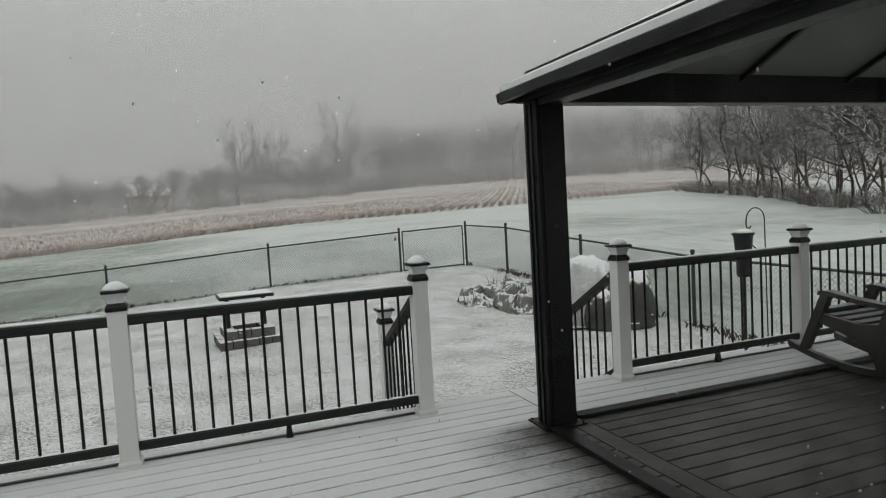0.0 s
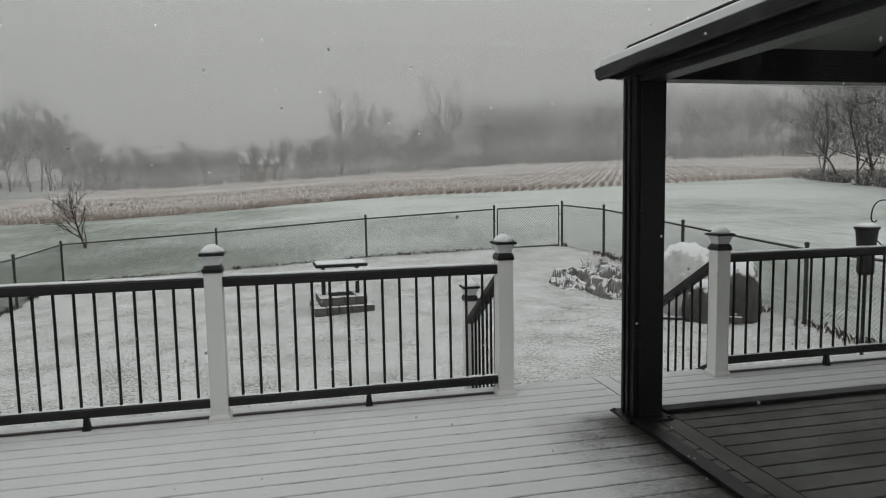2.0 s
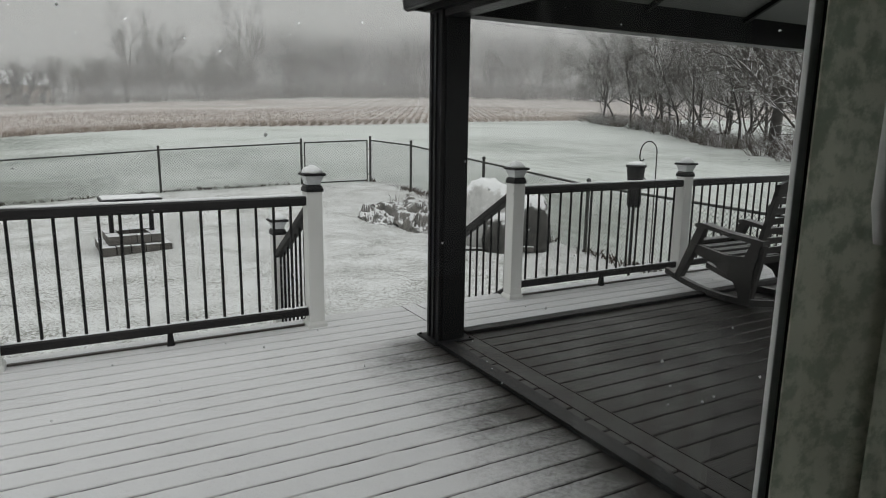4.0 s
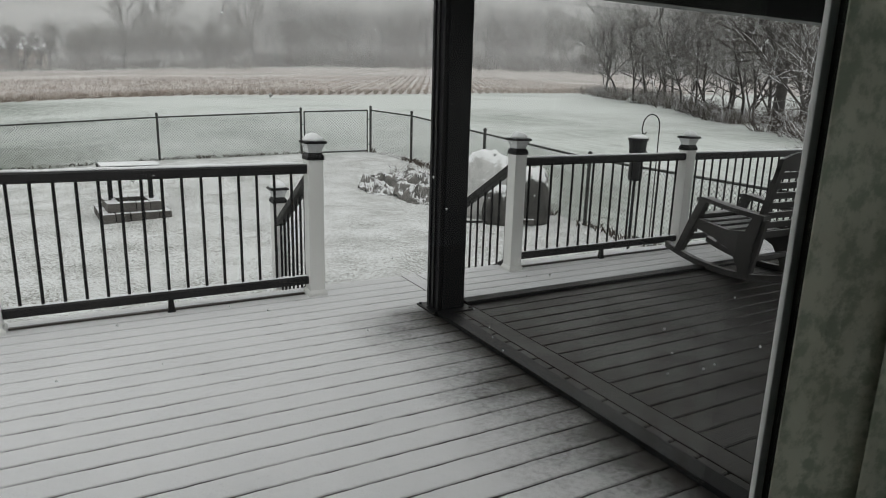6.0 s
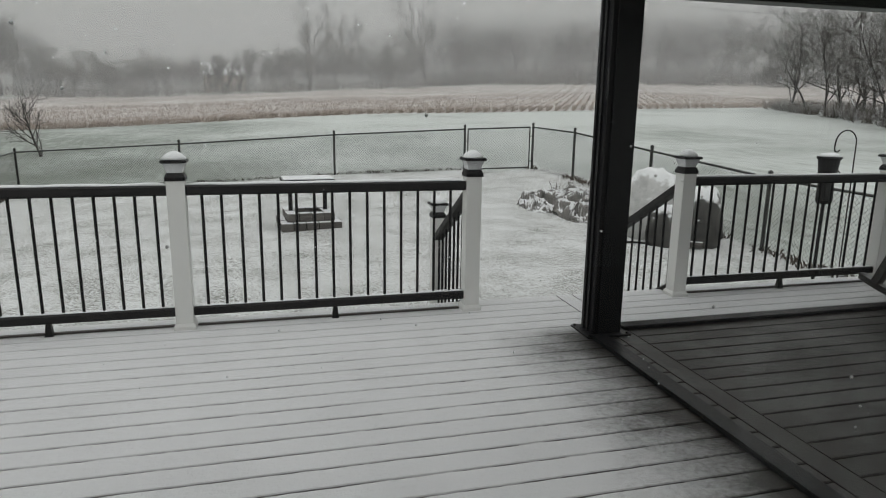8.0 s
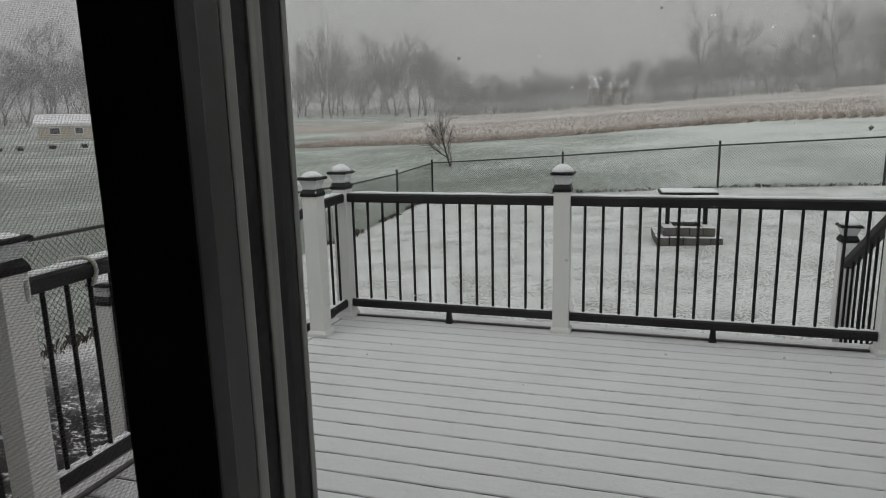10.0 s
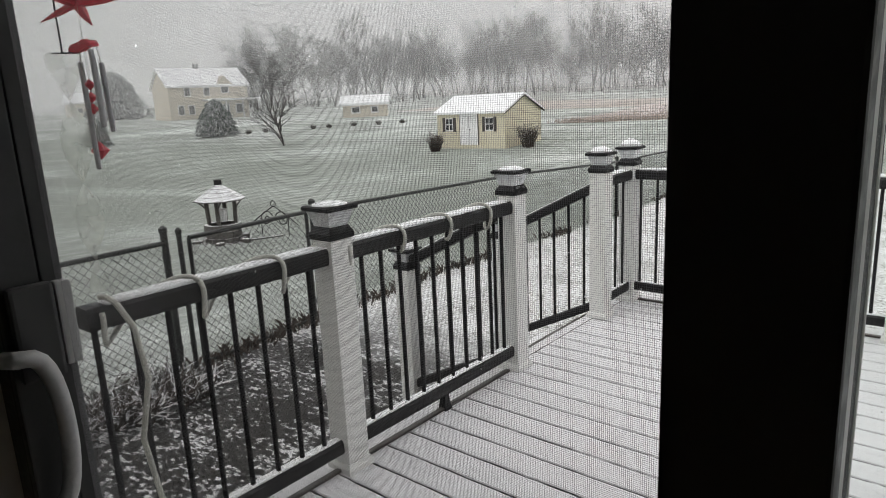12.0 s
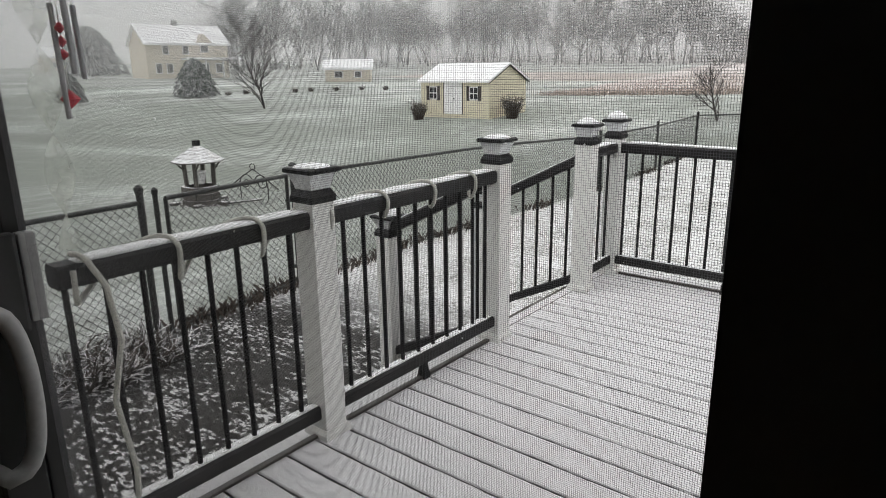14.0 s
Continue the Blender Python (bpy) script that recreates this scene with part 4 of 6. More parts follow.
left_boards = [board_mesh(-1.862, 2.405, PITCH - 0.0075, s) for s in (1.3, 5.7, 9.1, 14.4, 20.2)]
right_boards = [board_mesh(2.545, 8.2, PITCH - 0.0075, s) for s in (2.3, 6.7, 10.1)]
for k in range(29):
    yy = LAST - PITCH / 2 - k * PITCH
    for me in (left_boards[k * 3 % 5], right_boards[k % 3]):
        b = new("deck_board", me)
        b.parent = deck
        b.location = (0, yy, 0)
for x0, x1 in ((2.412, 2.538), (-1.93, -1.868)):
    bm = boxed(x0, x1, LAST - 29 * PITCH, LAST, -0.025, 0.001, bevel=0.003)
    part("border_board", bm, M_deck, deck)
part("border_board", boxed(-1.93, 8.2, 0.43, LAST - 29 * PITCH - 0.006, -0.025, 0.0, bevel=0.003), M_deck, deck)
part("fascia", boxed(-1.94, 8.2, LAST + 0.002, LAST + 0.028, -0.26, -0.012), M_wood_trim, deck)
part("fascia", boxed(-1.965, -1.94, 0.47, LAST + 0.028, -0.26, -0.012), M_wood_trim, deck)
part("joist_frame", boxed(-1.88, 8.15, 0.48, LAST - 0.02, -0.24, -0.055), M_wood_trim, deck)
for x0, x1 in ((-1.78, -0.33), (-0.19, 1.58), (3.42, 5.21), (5.36, 8.1)):
    part("toe_trim", boxed(x0, x1, PY + 0.007, PY + 0.033, 0.002, 0.014, bevel=0.002), M_wood_trim, deck)
part("toe_trim", boxed(-1.853, -1.827, 0.80, 2.84, 0.002, 0.014, bevel=0.002), M_wood_trim, deck)
for xx in (-1.7, 0.6, 2.9, 5.2, 7.6):
    for yy in (1.0, 4.2):
        part("pier", boxed(xx - 0.07, xx + 0.07, yy - 0.07, yy + 0.07, -1.1, -0.24), M_black, deck)


# ---- railing ----
def railing_post(x, y, base=0.0, top=0.955, label="grey-white vinyl railing post with snowy solar cap", turn=0.0, heap=1.0):
    e = thing("railing_post", (x, y, base), label, "railing post", "railing posts", turn)
    h = top - base
    part("sleeve", boxed(-0.054, 0.054, -0.054, 0.054, 0.0, h, bevel=0.005), M_vinyl, e)
    part("skirt", loft(bmesh.new(), [square_ring(0.067, 0.0), square_ring(0.067, 0.022), square_ring(0.058, 0.04)]), M_vinyl, e)
    part("collar", loft(bmesh.new(), [square_ring(0.060, h), square_ring(0.060, h + 0.022), square_ring(0.046, h + 0.048)]), M_black, e, "black cap collar")
    part("lens", loft(bmesh.new(), [square_ring(0.044, h + 0.046), square_ring(0.050, h + 0.07), square_ring(0.064, h + 0.108)]), M_lens, e, "frosted flared light lens")
    part("brim", loft(bmesh.new(), [square_ring(0.072, h + 0.108), square_ring(0.075, h + 0.112), square_ring(0.075, h + 0.122), square_ring(0.068, h + 0.128)]), M_black, e)
    rnd = random.Random(int(x * 100 + y * 10))
    bm = loft(bmesh.new(), [round_ring(0.070, h + 0.126, 12), round_ring(0.066, h + 0.126 + 0.016 * heap, 12), round_ring(0.050, h + 0.126 + 0.034 * heap, 12), round_ring(0.022, h + 0.126 + 0.050 * heap, 12)])
    for v in bm.verts:
        v.co += Vector((rnd.uniform(-1, 1), rnd.uniform(-1, 1), rnd.uniform(-1, 1) * heap)) * 0.004
    part("snow_cap", bm, M_snow, e, "small heap of snow", True)
    return e


for x in (-0.262, 1.655, 3.345, 5.285, 7.36):
    railing_post(x, PY)
railing_post(-1.848, PY)
for y, heap in ((1.70, 0.25), (2.915, 0.35), (3.925, 0.7)):
    railing_post(PX, y, heap=heap)

bal = tube(bmesh.new(), [(0, 0, 0.115), (0, 0, 0.875)], 0.0095, 8)
bal_me = bpy.data.meshes.new("baluster")
bal.to_mesh(bal_me)
bal.free()
bal_me.materials.append(M_black)
RAIL = [(-0.035, 0.862), (0.035, 0.862), (0.040, 0.875), (0.040, 0.915), (0.030, 0.927), (-0.030, 0.927), (-0.040, 0.915), (-0.040, 0.875)]
LOW = [(-0.028, 0.085), (0.028, 0.085), (0.031, 0.092), (0.031, 0.132), (0.022, 0.142), (-0.022, 0.142), (-0.031, 0.132), (-0.031, 0.092)]


def snow_strip(length, half, z, seed, thick=0.016):
    """An uneven bead of snow lying along a rail."""
    rings = []
    n = max(4, int(length / 0.06))
    for i in range(n + 1):
        s = length * i / n
        t = thick * (0.75 + 0.5 * noise.noise((s * 6, seed, 0))) * (0.25 if i in (0, n) else 1)
        w = half * (0.92 + 0.14 * noise.noise((s * 5, seed, 3)))
        rings.append([(s, -w, z), (s, -w * 0.8, z + t * 0.8), (s, 0, z + t), (s, w * 0.8, z + t * 0.8), (s, w, z)])
    return loft(bmesh.new(), rings)


def railing(ax, ay, bx, by, count, feet=1, first=None, open_end=False, gap=0.1125):
    """One section between two posts: rails, balusters, a support foot, and snow along the rails."""
    run = math.hypot(bx - ax, by - ay)
    e = thing("railing_section", (ax, ay, 0), "black railing section with thin balusters and snow-topped rail", "railing", "deck railing", math.degrees(math.atan2(by - ay, bx - ax)))
    g = 0.056
    part("top_rail", prism(bmesh.new(), RAIL, "x", 0.0 if open_end else g, run - g), M_rail, e)
    part("bottom_rail", prism(bmesh.new(), LOW, "x", 0.0 if open_end else g, run - g), M_rail, e)
    seed = ax * 3.1 + ay
    part("snow", snow_strip(run - 2 * g, 0.036, 0.926, seed), M_snow, e, "thin snow lying on the rail", True).location.x = g
    part("snow", snow_strip(run - 2 * g, 0.022, 0.141, seed + 9, 0.008), M_snow, e, "thin snow lying on the rail", True).location.x = g
    for k in range(count):
        b = new("baluster", bal_me)
        b.parent = e
        b.location.x = (first or (run - gap * (count - 1)) / 2) + gap * k
    for k in range(feet):
        s = run * (k + 1) / (feet + 1)
        part("support_foot", loft(bmesh.new(), [square_ring(0.024, 0.0, s), square_ring(0.019, 0.03, s), square_ring(0.013, 0.09, s)]), M_black, e)
    return e


railing(-1.848, PY, -0.262, PY, 13, first=0.082, gap=0.1145)
railing(-0.262, PY, 1.655, PY, 15, first=0.145, gap=0.1155)
railing(3.345, PY, 5.285, PY, 16)
railing(5.285, PY, 7.36, PY, 17)
railing(PX, 3.925, -1.848, PY, 3, 0)
railing(PX, 1.70, PX, 2.915, 10, first=0.14, gap=0.108)
railing(PX, 0.785, PX, 1.70, 8, 0, first=0.025, open_end=True, gap=0.109)


# ---- stairs and their handrails ----
def stairs(name, ax, ay, turn, width, label):
    """Flight going down along local +x from the deck edge."""
    e = thing(name, (ax, ay, 0), label, "stairs", turn=turn)
    for k in range(3):
        zt = -0.175 * (k + 1)
        for j in range(2):
            x0 = 0.28 * k + 0.02 + 0.135 * j
            part("tread_board", boxed(x0, x0 + 0.128, 0.02, width - 0.02, zt - 0.025, zt, bevel=0.003), M_step, e)
        part("riser", boxed(0.28 * k, 0.28 * k + 0.02, 0.03, width - 0.03, zt, zt + 0.148), M_wood_trim, e)
    for yy in (0.0, width - 0.03):
        bm = bmesh.new()
        prism(bm, [(0, -0.03), (0, -0.30), (0.55, -0.74), (0.90, -0.74), (0.90, -0.60)], "y", yy, yy + 0.03)
        part("stringer", bm, M_wood_trim, e)


M_step = surface("snowy_step", (0.07, 0.06, 0.055), (0.12, 0.105, 0.095), 30, 3, 0.6, 0.2, snow=1.0, snow_at=0.6)
stairs("front_stairs", 1.72, LAST + 0.03, 90, -1.60, "short flight of snow-covered deck stairs to the yard")
stairs("side_stairs", -1.97, 2.98, 180, -0.88, "short flight of snow-covered deck stairs at the side")


def stair_rail(ax, ay, turn, slope, run, base):
    """A sloping handrail that falls along local +x to a newel post."""
    e = thing("stair_railing", (ax, ay, 0), "black sloping stair railing with balusters", "railing", "stair railings", turn)
    t = -slope

    def sheared(outline, dz, a, b):
        bm = prism(bmesh.new(), [(u, v + dz) for u, v in outline], "x", a, b)
        for v in bm.verts:
            v.co.z += t * v.co.x
        return bm
    part("top_rail", sheared(RAIL, -0.015, 0.056, run), M_rail, e)
    part("bottom_rail", sheared(LOW, -0.02, 0.056, run), M_rail, e)
    bm = snow_strip(run - 0.07, 0.034, 0.911, ax, 0.012)
    for v in bm.verts:
        v.co.z += t * (v.co.x + 0.06)
    part("snow", bm, M_snow, e, "thin snow lying on the rail", True).location.x = 0.06
    k = 0.12
    while k < run - 0.02:
        b = new("baluster", bal_me)
        b.parent = e
        b.location = (k, 0, t * k - 0.015)
        k += 0.1125
    return e


for x in (1.66, 3.345):
    stair_rail(x, PY, 90, 0.575, 0.93, 0)
    gz = ground_z(x, 5.42)
    railing_post(x + 0.02, 5.42, gz, 0.49, "grey-white stair newel post with snowy solar cap")
for y in (2.915, 3.925):
    stair_rail(PX, y, 180, 0.50, 0.72, 0)
    gz = ground_z(-2.62, y)
    railing_post(-2.62, y, gz, 0.46, "grey-white stair newel post with snowy solar cap")


# ---- gazebo ----
GX0, GX1, GY0, GY1 = 2.252, 6.60, 0.62, 3.80
gaz = thing("gazebo", (0, 0, 0), "black hardtop gazebo with snow on its roof", "gazebo")


def column(x0, y0):
    c = part("column", boxed(x0, x0 + 0.20, y0, y0 + 0.16, 0.012, 2.10, bevel=0.006), M_gazebo, gaz)
    part("rib", boxed(x0 - 0.012, x0, y0 + 0.05, y0 + 0.075, 0.02, 2.08), M_gazebo, c)
    part("rib", boxed(x0 - 0.012, x0, y0 + 0.105, y0 + 0.13, 0.02, 2.08), M_gazebo, c)
    part("rib", boxed(x0 + 0.03, x0 + 0.05, y0 - 0.014, y0, 0.02, 2.08, bevel=0.003), M_gazebo, c)
    part("base_plate", boxed(x0 - 0.05, x0 + 0.25, y0 - 0.05, y0 + 0.21, 0.001, 0.013, bevel=0.003), M_gazebo, c)
    for dx in (-0.03, 0.23):
        for dy in (-0.03, 0.19):
            part("bolt", loft(bmesh.new(), [round_ring(0.011, 0.013, 6, x0 + dx, y0 + dy), round_ring(0.009, 0.024, 6, x0 + dx, y0 + dy)]), M_gazebo, c)


for cx in (GX0, GX1 - 0.20):
    for cy in (GY0, GY1 - 0.16):
        column(cx, cy)
BZ0, BZ1 = 2.07, 2.30
part("beam", boxed(GX0 + 0.205, GX1 - 0.205, GY1 - 0.15, GY1 - 0.01, BZ0 + 0.01, BZ1, bevel=0.006), M_gazebo, gaz)
part("beam", boxed(GX0 + 0.205, GX1 - 0.205, GY0 + 0.01, GY0 + 0.15, BZ0 + 0.01, BZ1, bevel=0.006), M_gazebo, gaz)
for cx in (GX0 + 0.02, GX1 - 0.16):
    part("beam", boxed(cx, cx + 0.14, GY0, GY1, BZ0 - 0.01, BZ1, bevel=0.006), M_gazebo, gaz)
# stepped moulding under the eaves
for i, (o, z0, z1) in enumerate(((0.03, 2.10, 2.135), (0.06, 2.135, 2.16), (0.09, 2.16, 2.185))):
    part("moulding", boxed(GX0 - o, GX0 + 0.015, GY0 - o, GY1 + o, z0, z1 + 0.002), M_gazebo, gaz)
    part("moulding", boxed(GX0 + 0.018, GX1 + o, GY1 + 0.002, GY1 + o, z0, z1 + 0.002), M_gazebo, gaz)
ex0, ex1, ey0, ey1, ez = GX0 - 0.125, GX1 + 0.125, GY0 - 0.125, GY1 + 0.10, 2.145
my = (ey0 + ey1) / 2
half = (ey1 - ey0) / 2
rz = ez + 0.76
ridge = ((ex0 + half, my, rz), (ex1 - half, my, rz))


def slab(corners, thick, name, mat, label="", lift=0.0):
    bm = bmesh.new()
    c = [Vector(q) + Vector((0, 0, lift)) for q in corners]
    loft(bm, [[tuple(q) for q in c], [tuple(q + Vector((0, 0, thick))) for q in c]])
    bmesh.ops.recalc_face_normals(bm, faces=bm.faces)
    return part(name, bm, mat, gaz, label)


slopes = [[(ex0, ey0, ez), (ex0, ey1, ez), ridge[0]], [(ex1, ey1, ez), (ex1, ey0, ez), ridge[1]],
          [(ex0, ey1, ez), (ex1, ey1, ez), ridge[1], ridge[0]], [(ex1, ey0, ez), (ex0, ey0, ez), ridge[0], ridge[1]]]
for s in slopes:
    slab(s, 0.016, "roof_panel", M_roof_under, "grey metal roof panel", 0.02)
    cen = sum((Vector(q) for q in s), Vector()) / len(s)
    slab([tuple(cen + (Vector(q) - cen) * 0.985) for q in s], 0.036, "roof_snow", M_snow, "snow lying on the roof", 0.037)
# dark edge along the eaves
part("eave_trim", boxed(ex0 - 0.012, ex0 + 0.02, ey0, ey1, ez - 0.03, ez + 0.03, bevel=0.004), M_gazebo, gaz)
part("eave_trim", boxed(ex0 + 0.022, ex1, ey1 - 0.02, ey1 + 0.012, ez - 0.03, ez + 0.03, bevel=0.004), M_gazebo, gaz)
part("soffit", boxed(ex0 + 0.02, GX0 + 0.02, ey0, ey1 - 0.022, ez + 0.018, ez + 0.024), M_gazebo, gaz)


def rafter(a, b, w=0.03):
    a, b = Vector(a), Vector(b)
    bm = tube(bmesh.new(), [tuple(a), tuple(b)], w, 4)
    part("rafter", bm, M_gazebo, gaz)


for cx, cy, rr in ((ex0, ey0, 0), (ex0, ey1, 0), (ex1, ey0, 1), (ex1, ey1, 1)):
    rafter((cx, cy, ez - 0.01), (*ridge[rr][:2], rz - 0.01), 0.04)
rafter((*ridge[0][:2], rz - 0.01), (*ridge[1][:2], rz - 0.01), 0.045)
for xx in (3.93, 4.98):
    f = min(1.0, min(xx - ex0, ex1 - xx) / half)
    for sy, yy in ((1, ey1), (-1, ey0)):
        rafter((xx, yy, ez - 0.01), (xx, yy - sy * half * f, ez + (rz - ez) * f - 0.01), 0.024)
for k in (1, 2):
    yy = ey0 + (ey1 - ey0) * k / 3
    f = min(1.0, min(yy - ey0, ey1 - yy) / half)
    for sx, xx in ((1, ex0), (-1, ex1)):
        rafter((xx, yy, ez - 0.01), (xx + sx * half * f, yy, ez + (rz - ez) * f - 0.01), 0.024)
# low dark rail on the boards between the west columns
part("floor_rail_and_shade", boxed(2.225, 2.325, GY0 + 0.22, GY1 - 0.22, 0.002, 0.030, bevel=0.004), M_gazebo, gaz)
# dark bar laid between the back columns in place of a shadow line
part("floor_rail_and_shade", boxed(GX0 + 0.26, GX1 - 0.26, 3.70, 3.79, 0.002, 0.026, bevel=0.004), M_gazebo, gaz)


# ---- rocking chair ----
def rocking_chair():
    e = thing("rocking_chair", (5.18, 3.52, 0), "dark brown resin rocking chair with slatted back", "chair", turn=0.0)
    # local: +y is the front
    for sx in (-0.27, 0.27):
        pts = []
        for i in range(15):
            y = -0.52 + 1.16 * i / 14
            pts.append((sx, y, 0.026 + 0.30 * (y - 0.0) ** 2 * (0.85 if y > 0 else 1.0)))
        bm = bmesh.new()
        rings = []
        for x, y, z in pts:
            rings.append([(x - 0.025, y, z - 0.024), (x + 0.025, y, z - 0.024), (x + 0.025, y, z + 0.026), (x - 0.025, y, z + 0.026)])
        loft(bm, rings)
        part("rocker", bm, M_chair, e)
        # front leg leaning forward, rear leg
        bm = bmesh.new()
        loft(bm, [[(sx - 0.03, 0.47, 0.09), (sx + 0.03, 0.47, 0.09), (sx + 0.03, 0.53, 0.10), (sx - 0.03, 0.53, 0.10)],
                  [(sx - 0.03, 0.34, 0.36), (sx + 0.03, 0.34, 0.36), (sx + 0.03, 0.42, 0.36), (sx - 0.03, 0.42, 0.36)],
                  [(sx - 0.03, 0.24, 0.585), (sx + 0.03, 0.24, 0.585), (sx + 0.03, 0.31, 0.60), (sx - 0.03, 0.31, 0.60)]])
        part("front_leg", bm, M_chair, e)
        bm = bmesh.new()
        loft(bm, [[(sx - 0.035, -0.24, 0.04), (sx + 0.035, -0.24, 0.04), (sx + 0.035, -0.14, 0.03), (sx - 0.035, -0.14, 0.03)],
                  [(sx - 0.035, -0.25, 0.30), (sx + 0.035, -0.25, 0.30), (sx + 0.035, -0.13, 0.30), (sx - 0.035, -0.13, 0.30)],
                  [(sx - 0.03, -0.30, 0.54), (sx + 0.03, -0.30, 0.54), (sx + 0.03, -0.22, 0.54), (sx - 0.03, -0.22, 0.54)]])
        part("rear_leg", bm, M_chair, e)
        bm = bmesh.new()
        loft(bm, [[(sx - 0.045, -0.32, 0.515), (sx + 0.045, -0.32, 0.515), (sx + 0.045, -0.32, 0.555), (sx - 0.045, -0.32, 0.555)],
                  [(sx - 0.05, 0.0, 0.545), (sx + 0.05, 0.0, 0.545), (sx + 0.05, 0.0, 0.58), (sx - 0.05, 0.0, 0.58)],
                  [(sx - 0.05, 0.27, 0.585), (sx + 0.05, 0.27, 0.585), (sx + 0.05, 0.27, 0.62), (sx - 0.05, 0.27, 0.62)],
                  [(sx - 0.035, 0.34, 0.575), (sx + 0.035, 0.34, 0.575), (sx + 0.035, 0.34, 0.605), (sx - 0.035, 0.34, 0.605)]])
        part("armrest", bm, M_chair, e, smooth=False)
        # side rail under the seat
        bm = bmesh.new()
        loft(bm, [[(sx - 0.02, -0.24, 0.27), (sx + 0.02, -0.24, 0.27), (sx + 0.02, -0.24, 0.35), (sx - 0.02, -0.24, 0.35)],
                  [(sx - 0.02, 0.38, 0.36), (sx + 0.02, 0.38, 0.36), (sx + 0.02, 0.38, 0.43), (sx - 0.02, 0.38, 0.43)]])
        part("side_rail", bm, M_chair, e)
        bm = bmesh.new()
        prism(bm, [(-0.33, 0.52), (-0.20, 0.52), (-0.15, 0.40), (0.10, 0.375), (0.36, 0.40), (0.34, 0.345), (0.14, 0.29), (-0.04, 0.22), (-0.13, 0.08), (-0.25, 0.08), (-0.29, 0.30)], "x", sx - 0.018, sx + 0.018)
        part("side_panel", bm, M_chair, e)
    for k in range(6):
        y = -0.20 + 0.105 * k
        z = 0.335 + 0.145 * (y + 0.2) + 0.02 * (k == 5)
        part("seat_slat", boxed(-0.25, 0.25, y, y + 0.092, z, z + 0.024, bevel=0.006), M_chair, e)
    # back: two stiles, curved top, slats; leaning rearwards
    back_e = part("backrest", bmesh.new(), M_chair, e)

    def at(z):
        return -0.20 - (z - 0.33) * 0.25
    for sx in (-0.235, 0.235):
        bm = bmesh.new()
        loft(bm, [[(sx - 0.03, at(z) - 0.018, z), (sx + 0.03, at(z) - 0.018, z), (sx + 0.03, at(z) + 0.018, z), (sx - 0.03, at(z) + 0.018, z)] for z in (0.28, 0.6, 0.94)])
        part("stile", bm, M_chair, back_e)
    for k in range(7):
        z = 0.35 + 0.082 * k
        bm = bmesh.new()
        loft(bm, [[(-0.205, at(z) - 0.012, z), (-0.205, at(z) + 0.012, z), (-0.205, at(z + .052) + 0.012, z + .052), (-0.205, at(z + .052) - 0.012, z + .052)],
                  [(0.205, at(z) - 0.012, z), (0.205, at(z) + 0.012, z), (0.205, at(z + .052) + 0.012, z + .052), (0.205, at(z + .052) - 0.012, z + .052)]])
        part("back_slat", bm, M_chair, back_e)
    bm = bmesh.new()
    rings = []
    for i in range(11):
        x = -0.265 + 0.53 * i / 10
        zt = 1.00 + 0.055 * (1 - (x / 0.265) ** 2)
        rings.append([(x, at(0.90) - 0.02, 0.905), (x, at(0.90) + 0.02, 0.905), (x, at(zt) + 0.016, zt), (x, at(zt) - 0.016, zt)])
    loft(bm, rings)
    part("crest", bm, M_chair, back_e)
    part("stretcher", boxed(-0.25, 0.25, -0.22, -0.17, 0.16, 0.20, bevel=0.005), M_chair, e)
    part("apron", boxed(-0.25, 0.25, 0.37, 0.395, 0.33, 0.42, bevel=0.005), M_chair, e)


rocking_chair()


# ---- yard things ----
def fire_pit():
    gx, gy = 0.95, 12.1
    z0 = ground_z(gx, gy) - 0.02
    e = thing("fire_pit", (gx, gy, z0), "square stone block pit with a small roofed frame", "fire pit", turn=4)
    rnd = random.Random(3)
    for course, half in ((0, 0.53), (1, 0.42)):
        zb = 0.15 * course
        n = 4 if course == 0 else 3
        for sidek in range(4):
            for k in range(n):
                L = (2 * half - 0.19) / n
                x0 = -half + k * L
                bm = boxed(x0 + 0.006, x0 + L - 0.006, -half, -half + 0.19, zb, zb + 0.145 + rnd.uniform(-0.006, 0.006), bevel=0.012)
                ob = part("stone_block", bm, M_stone, e)
                ob.matrix_basis = pose(0, 0, 0, 0, 0, 90 * sidek)
    part("infill", boxed(-0.37, 0.37, -0.37, 0.37, 0.0, 0.22, bevel=0.03), M_stone, e)
    for sx in (-0.31, 0.31):
        part("upright", boxed(sx - 0.035, sx + 0.035, -0.035, 0.035, 0.22, 0.82, bevel=0.006), M_black, e)
    part("crossbar", tube(bmesh.new(), [(-0.31, 0, 0.70), (0.31, 0, 0.70)], 0.016, 8), M_black, e)
    part("hook", tube(bmesh.new(), [(0.02, 0, 0.70), (0.02, 0, 0.60), (0.05, 0, 0.57), (0.07, 0, 0.60)], 0.008, 6), M_black, e)
    part("roof_board", boxed(-0.46, 0.46, -0.30, 0.30, 0.82, 0.872, bevel=0.008), M_black, e)
    bm = boxed(-0.44, 0.44, -0.28, 0.28, 0.873, 0.893, bevel=0.008)
    part("snow", bm, M_snow, e, "slab of snow on the little roof", True)
    vs, fs = shrub_mesh(311, 0.22, 40, 1.2)
    g = from_lists("dead_grass", [(v[0] * 2.6, v[1] * 2.6, v[2]) for v in vs], fs, M_brush, e)


fire_pit()


